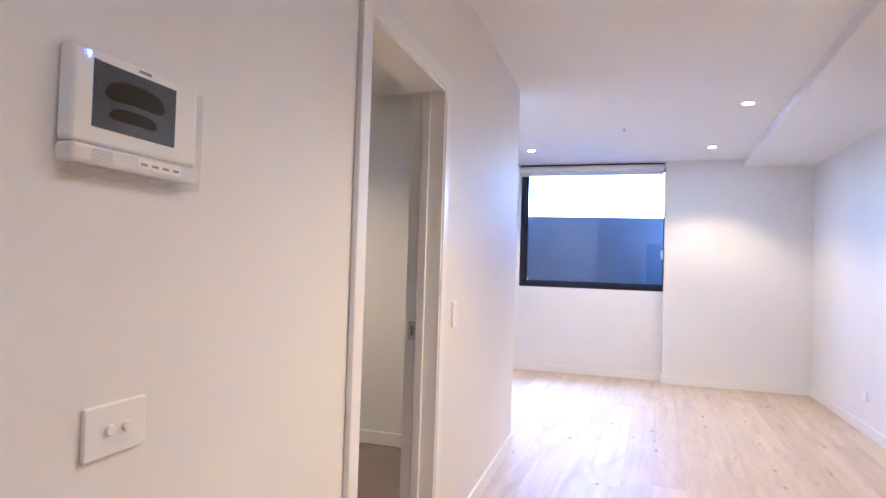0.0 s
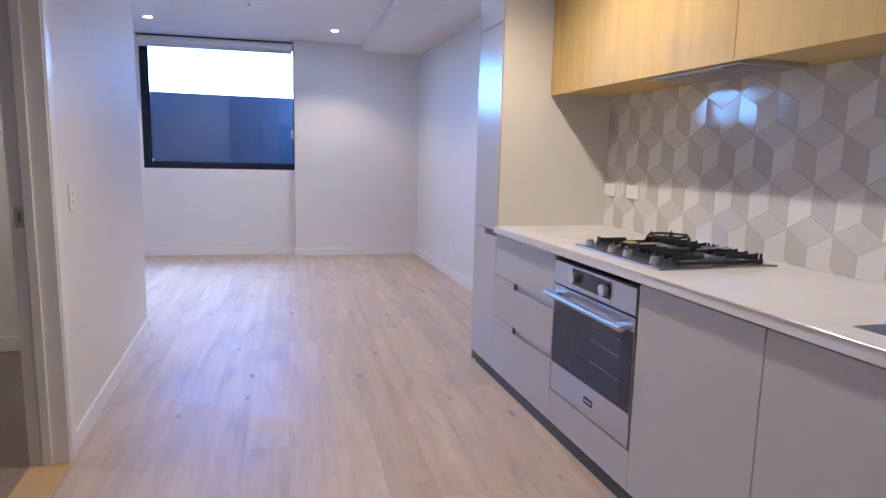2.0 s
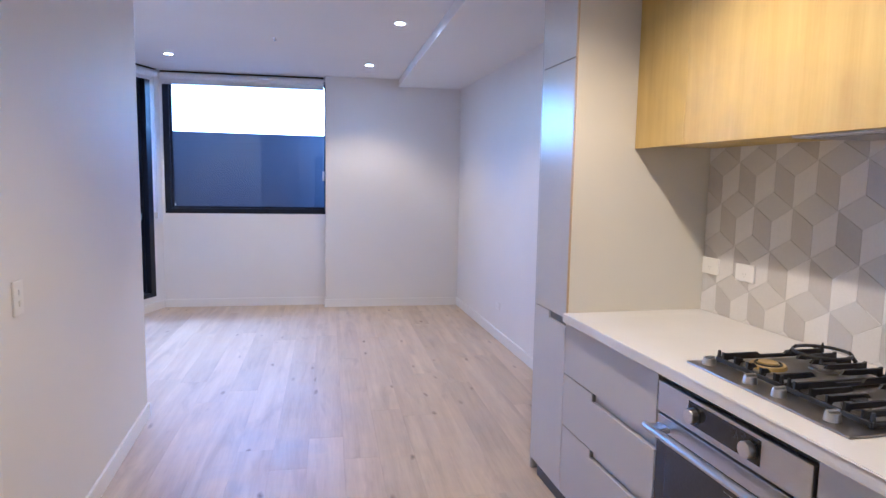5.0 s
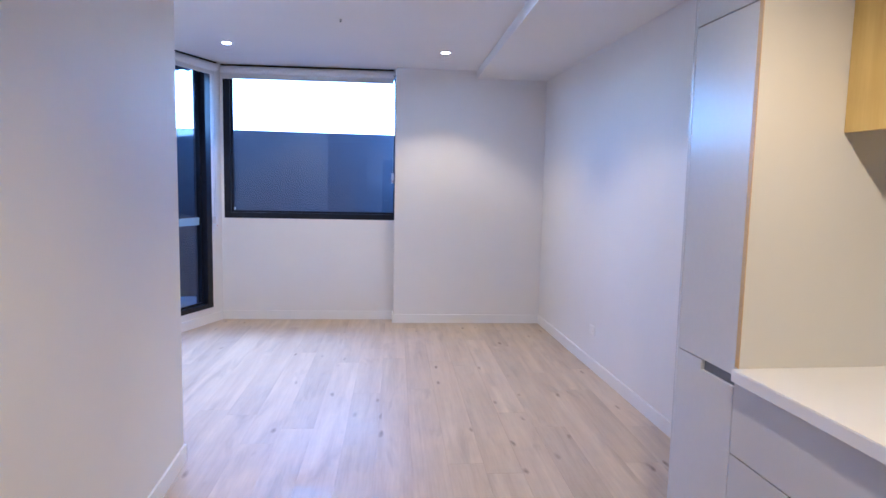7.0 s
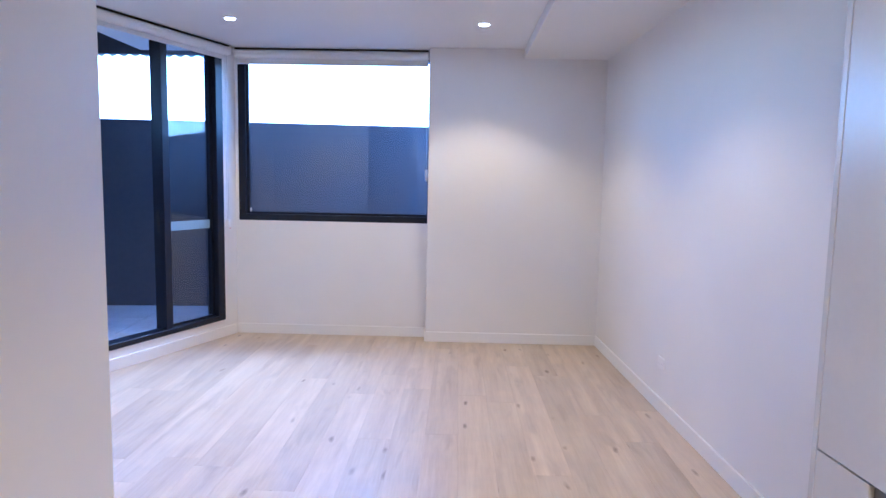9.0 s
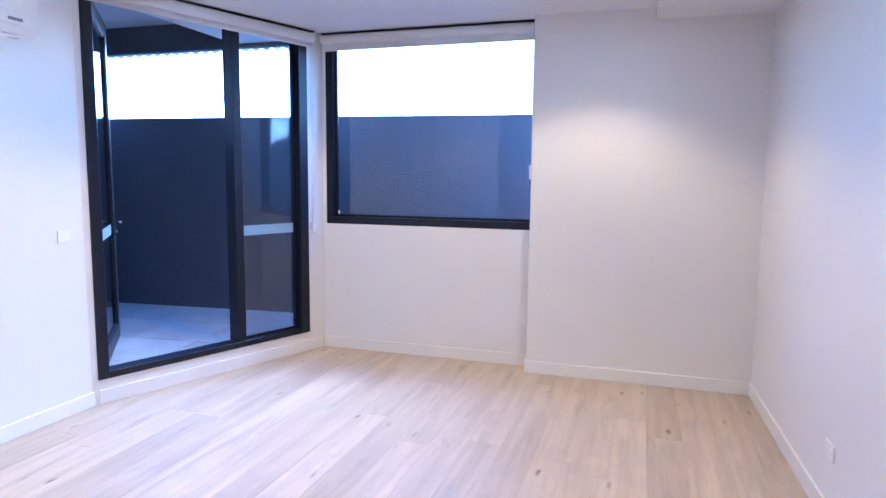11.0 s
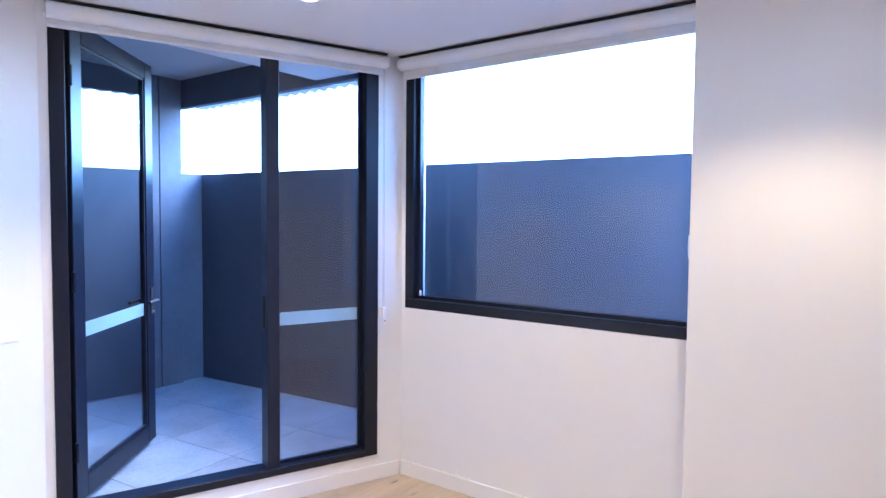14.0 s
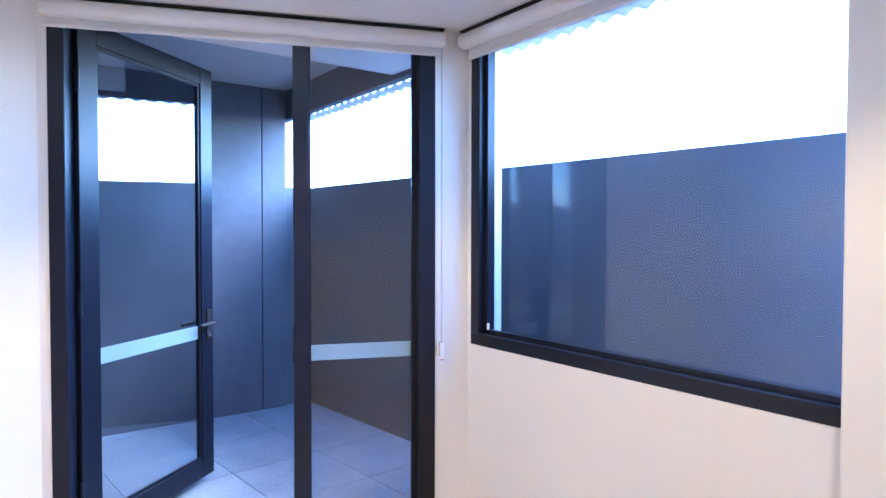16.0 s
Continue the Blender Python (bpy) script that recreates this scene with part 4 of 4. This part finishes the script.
rod((0.33, 0.20, 0.050), (0.41, 0.13, 0.052), 0.004, 8, bm=bm)
rod((0.28, 0.165, 0.047), (0.45, 0.165, 0.047), 0.004, 8, bm=bm)
part("small_pan_support", bm, CHROME, hob, "bright cross-shaped pan support")

# ---- overhead cabinets and hood ----
OX, OZ = 1.98, 1.645
seams = [PY - 0.002, 2.265, 1.185, 0.572, -0.05, -0.70, END]
for y1, y0 in zip(seams, seams[1:]):
    c = thing("overhead_cabinet", "oak veneer handleless overhead cabinet", "cabinet", pose(0, 0, 0), group="overhead cabinets")
    part("carcass", box(OX + 0.020, KB, y0 + 0.0005, y1 - 0.0005, OZ + 0.012, 2.5345), OAK, c)
    part("door", box(OX, OX + 0.0185, y0 + 0.0012, y1 - 0.0012, OZ, 2.5340, 0.0008), OAK, c)
hood = thing("range_hood", "slim stainless steel slide-out range hood under the cabinets", "range hood", pose(0, 0, 0))
part("housing", box(2.01, 2.30, 1.18, 1.74, OZ - 0.006, OZ + 0.0115, 0.002), STEEL, hood)
part("filter", box(2.06, 2.27, 1.21, 1.71, OZ - 0.008, OZ - 0.0055), STEEL_TOP, hood, "brushed filter cover")
part("lamp_slot", box(2.028, 2.043, 1.20, 1.30, OZ - 0.0085, OZ - 0.006), GAP, hood)

# ---- splashback: rhombus tiles set as tumbling blocks ----
splash = tagged(link_mesh("splashback", box(2.3676, 2.3765, END, PY - 0.0008, TOPZ + 0.0005, OZ + 0.011), GROUT), "glossy rhombus tile splashback with a cube pattern", "splashback", kind="structure")


def clipped(poly, axis, limit, keep_above):
    out = []
    for i, p in enumerate(poly):
        q = poly[(i + 1) % len(poly)]
        ip, iq = (p[axis] >= limit) == keep_above, (q[axis] >= limit) == keep_above
        if ip:
            out.append(p)
        if ip != iq:
            f = (limit - p[axis]) / (q[axis] - p[axis])
            out.append((p[0] + f * (q[0] - p[0]), p[1] + f * (q[1] - p[1])))
    return out


TA, TW = 0.121, 0.105  # edge and half width of a block
TILT = {"dark": (0.018, 0.004), "light": (-0.018, 0.004), "mid": (0.0, -0.02)}
TMAT = {"dark": TILE_DARK, "light": TILE_LIGHT, "mid": TILE_MID}
for row in range(-5, 4):
    for col in range(-6, 22):
        cy, cz = 1.687 - col * 2 * TW + (TW if row % 2 else 0), 1.527 - row * 1.5 * TA
        h = TA / 2
        shapes = {
            "dark": [(cy + TW, cz + h), (cy, cz), (cy, cz - TA), (cy + TW, cz - h)],
            "light": [(cy, cz), (cy - TW, cz + h), (cy - TW, cz - h), (cy, cz - TA)],
            "mid": [(cy + TW, cz + h), (cy, cz + TA), (cy - TW, cz + h), (cy, cz)],
        }
        for kind_of, quad in shapes.items():
            qy, qz = sum(p[0] for p in quad) / 4, sum(p[1] for p in quad) / 4
            poly = [(qy + (p[0] - qy) * 0.992, qz + (p[1] - qz) * 0.992) for p in quad]
            for axis, limit, above in ((1, TOPZ + 0.001, True), (1, OZ + 0.010, False), (0, PY - 0.002, False), (0, -0.75, True)):
                poly = clipped(poly, axis, limit, above) if poly else poly
            if len(poly) < 3:
                continue
            gy, gz = TILT[kind_of]
            bm = bmesh.new()
            lo = [bm.verts.new((2.3705, *p)) for p in poly]
            mid = [bm.verts.new((2.3658 + gy * (p[0] - qy) + gz * (p[1] - qz), *p)) for p in poly]
            top = [bm.verts.new((2.3652 + gy * (p[0] - qy) + gz * (p[1] - qz), qy + (p[0] - qy) * 0.987, qz + (p[1] - qz) * 0.987)) for p in poly]
            k = len(poly)
            bm.faces.new(top)
            for i in range(k):
                j = (i + 1) % k
                bm.faces.new((lo[i], lo[j], mid[j], mid[i]))
                bm.faces.new((mid[i], mid[j], top[j], top[i]))
            bmesh.ops.recalc_face_normals(bm, faces=bm.faces)
            part("tile", bm, TMAT[kind_of], splash)

# the kitchen stands in line with the hall wall, a little out of square with the window wall
KITCHEN = pose(1.69, 2.6, 0, 0, 0, 2.7) @ pose(-1.69, -2.6, 0)
for ob in [o for o in scene.objects if o not in BEFORE and o.parent is None]:
    ob.matrix_basis = KITCHEN @ ob.matrix_basis

# ---- balcony paving ----
OUT = DOORWALL @ pose(-0.112, 0, 0)


def half(poly, point, normal):
    """The part of a polygon on the side to which normal points."""
    out = []
    for i, p in enumerate(poly):
        q = poly[(i + 1) % len(poly)]
        a = (p[0] - point[0]) * normal[0] + (p[1] - point[1]) * normal[1]
        b = (q[0] - point[0]) * normal[0] + (q[1] - point[1]) * normal[1]
        if a >= 0:
            out.append(p)
        if (a >= 0) != (b >= 0):
            f = a / (a - b)
            out.append((p[0] + f * (q[0] - p[0]), p[1] + f * (q[1] - p[1])))
    return out


away = (OUT.to_3x3() @ Vector((-1, 0, 0)))[:2]
edge = OUT.translation[:2]
ends = [(-4.0, 4.9), (3.0, 4.9), (3.0, 8.9), (-4.0, 8.9)]
bm = slab(half(half(ends, edge, away), (0, 4.9), (0, 1)), "z", -0.34, BZ - 0.012)
slab(half(half(ends, edge, (-away[0], -away[1])), (0, 7.67), (0, 1)), "z", -0.34, BZ - 0.012, bm=bm)
floor_b = solid("balcony_floor", bm, PAVER_JOINT, "balcony floor of large pale porcelain pavers", "floor", kind="structure")
PAVE = pose(-3.87, 7.79, 0, 0, 0, 5.5)
for i in range(-1, 10):
    for j in range(-1, 6):
        quad = [(PAVE @ Vector((i * 0.6 + u, -j * 0.6 + v, 0)))[:2] for u, v in ((0.0025, -0.5975), (0.5975, -0.5975), (0.5975, -0.0025), (0.0025, -0.0025))]
        for poly in (half(quad, edge, away), half(half(quad, edge, (-away[0], -away[1])), (0, 7.67), (0, 1))):
            if len(poly) > 2:
                part("paver", slab(poly, "z", BZ - 0.0118, BZ + 0.0005 * ((i * 7 + j * 3) % 3)), PAVER, floor_b)

# ---- timber floor ----
floor = solid("floor", box(-2.0, 2.5, -2.6, 7.64, -0.10, -0.016), SUBFLOOR, "whitewashed oak floorboards laid lengthwise", "floor", kind="structure")
BW = 0.19
rng = random.Random(7)
lengths = [2.4, 2.4, 1.9, 1.9, 1.2]
meshes = {}
x = -1.95
while x < 2.45:
    y = -2.55 - rng.random() * 1.5
    while y < 7.6:
        length = rng.choice(lengths)
        y0, y1 = max(y, -2.5), min(y + length, 7.62)
        size = round(y1 - y0, 3)
        if size > 0.02 and not (x > 1.72 and y1 < 2.9) and not (x < -0.66 and y1 < 3.9):
            if size not in meshes:
                ob = part("floorboard", box(0.0002, BW - 0.0002, 0.0002, size - 0.0002, -0.015, 0.0, 0.0006), BOARD, floor)
                meshes[size] = ob.data
            else:
                ob = new("floorboard", meshes[size])
                ob.parent = floor
            ob.location = (x, y0, 0)
        y += length
    x += BW
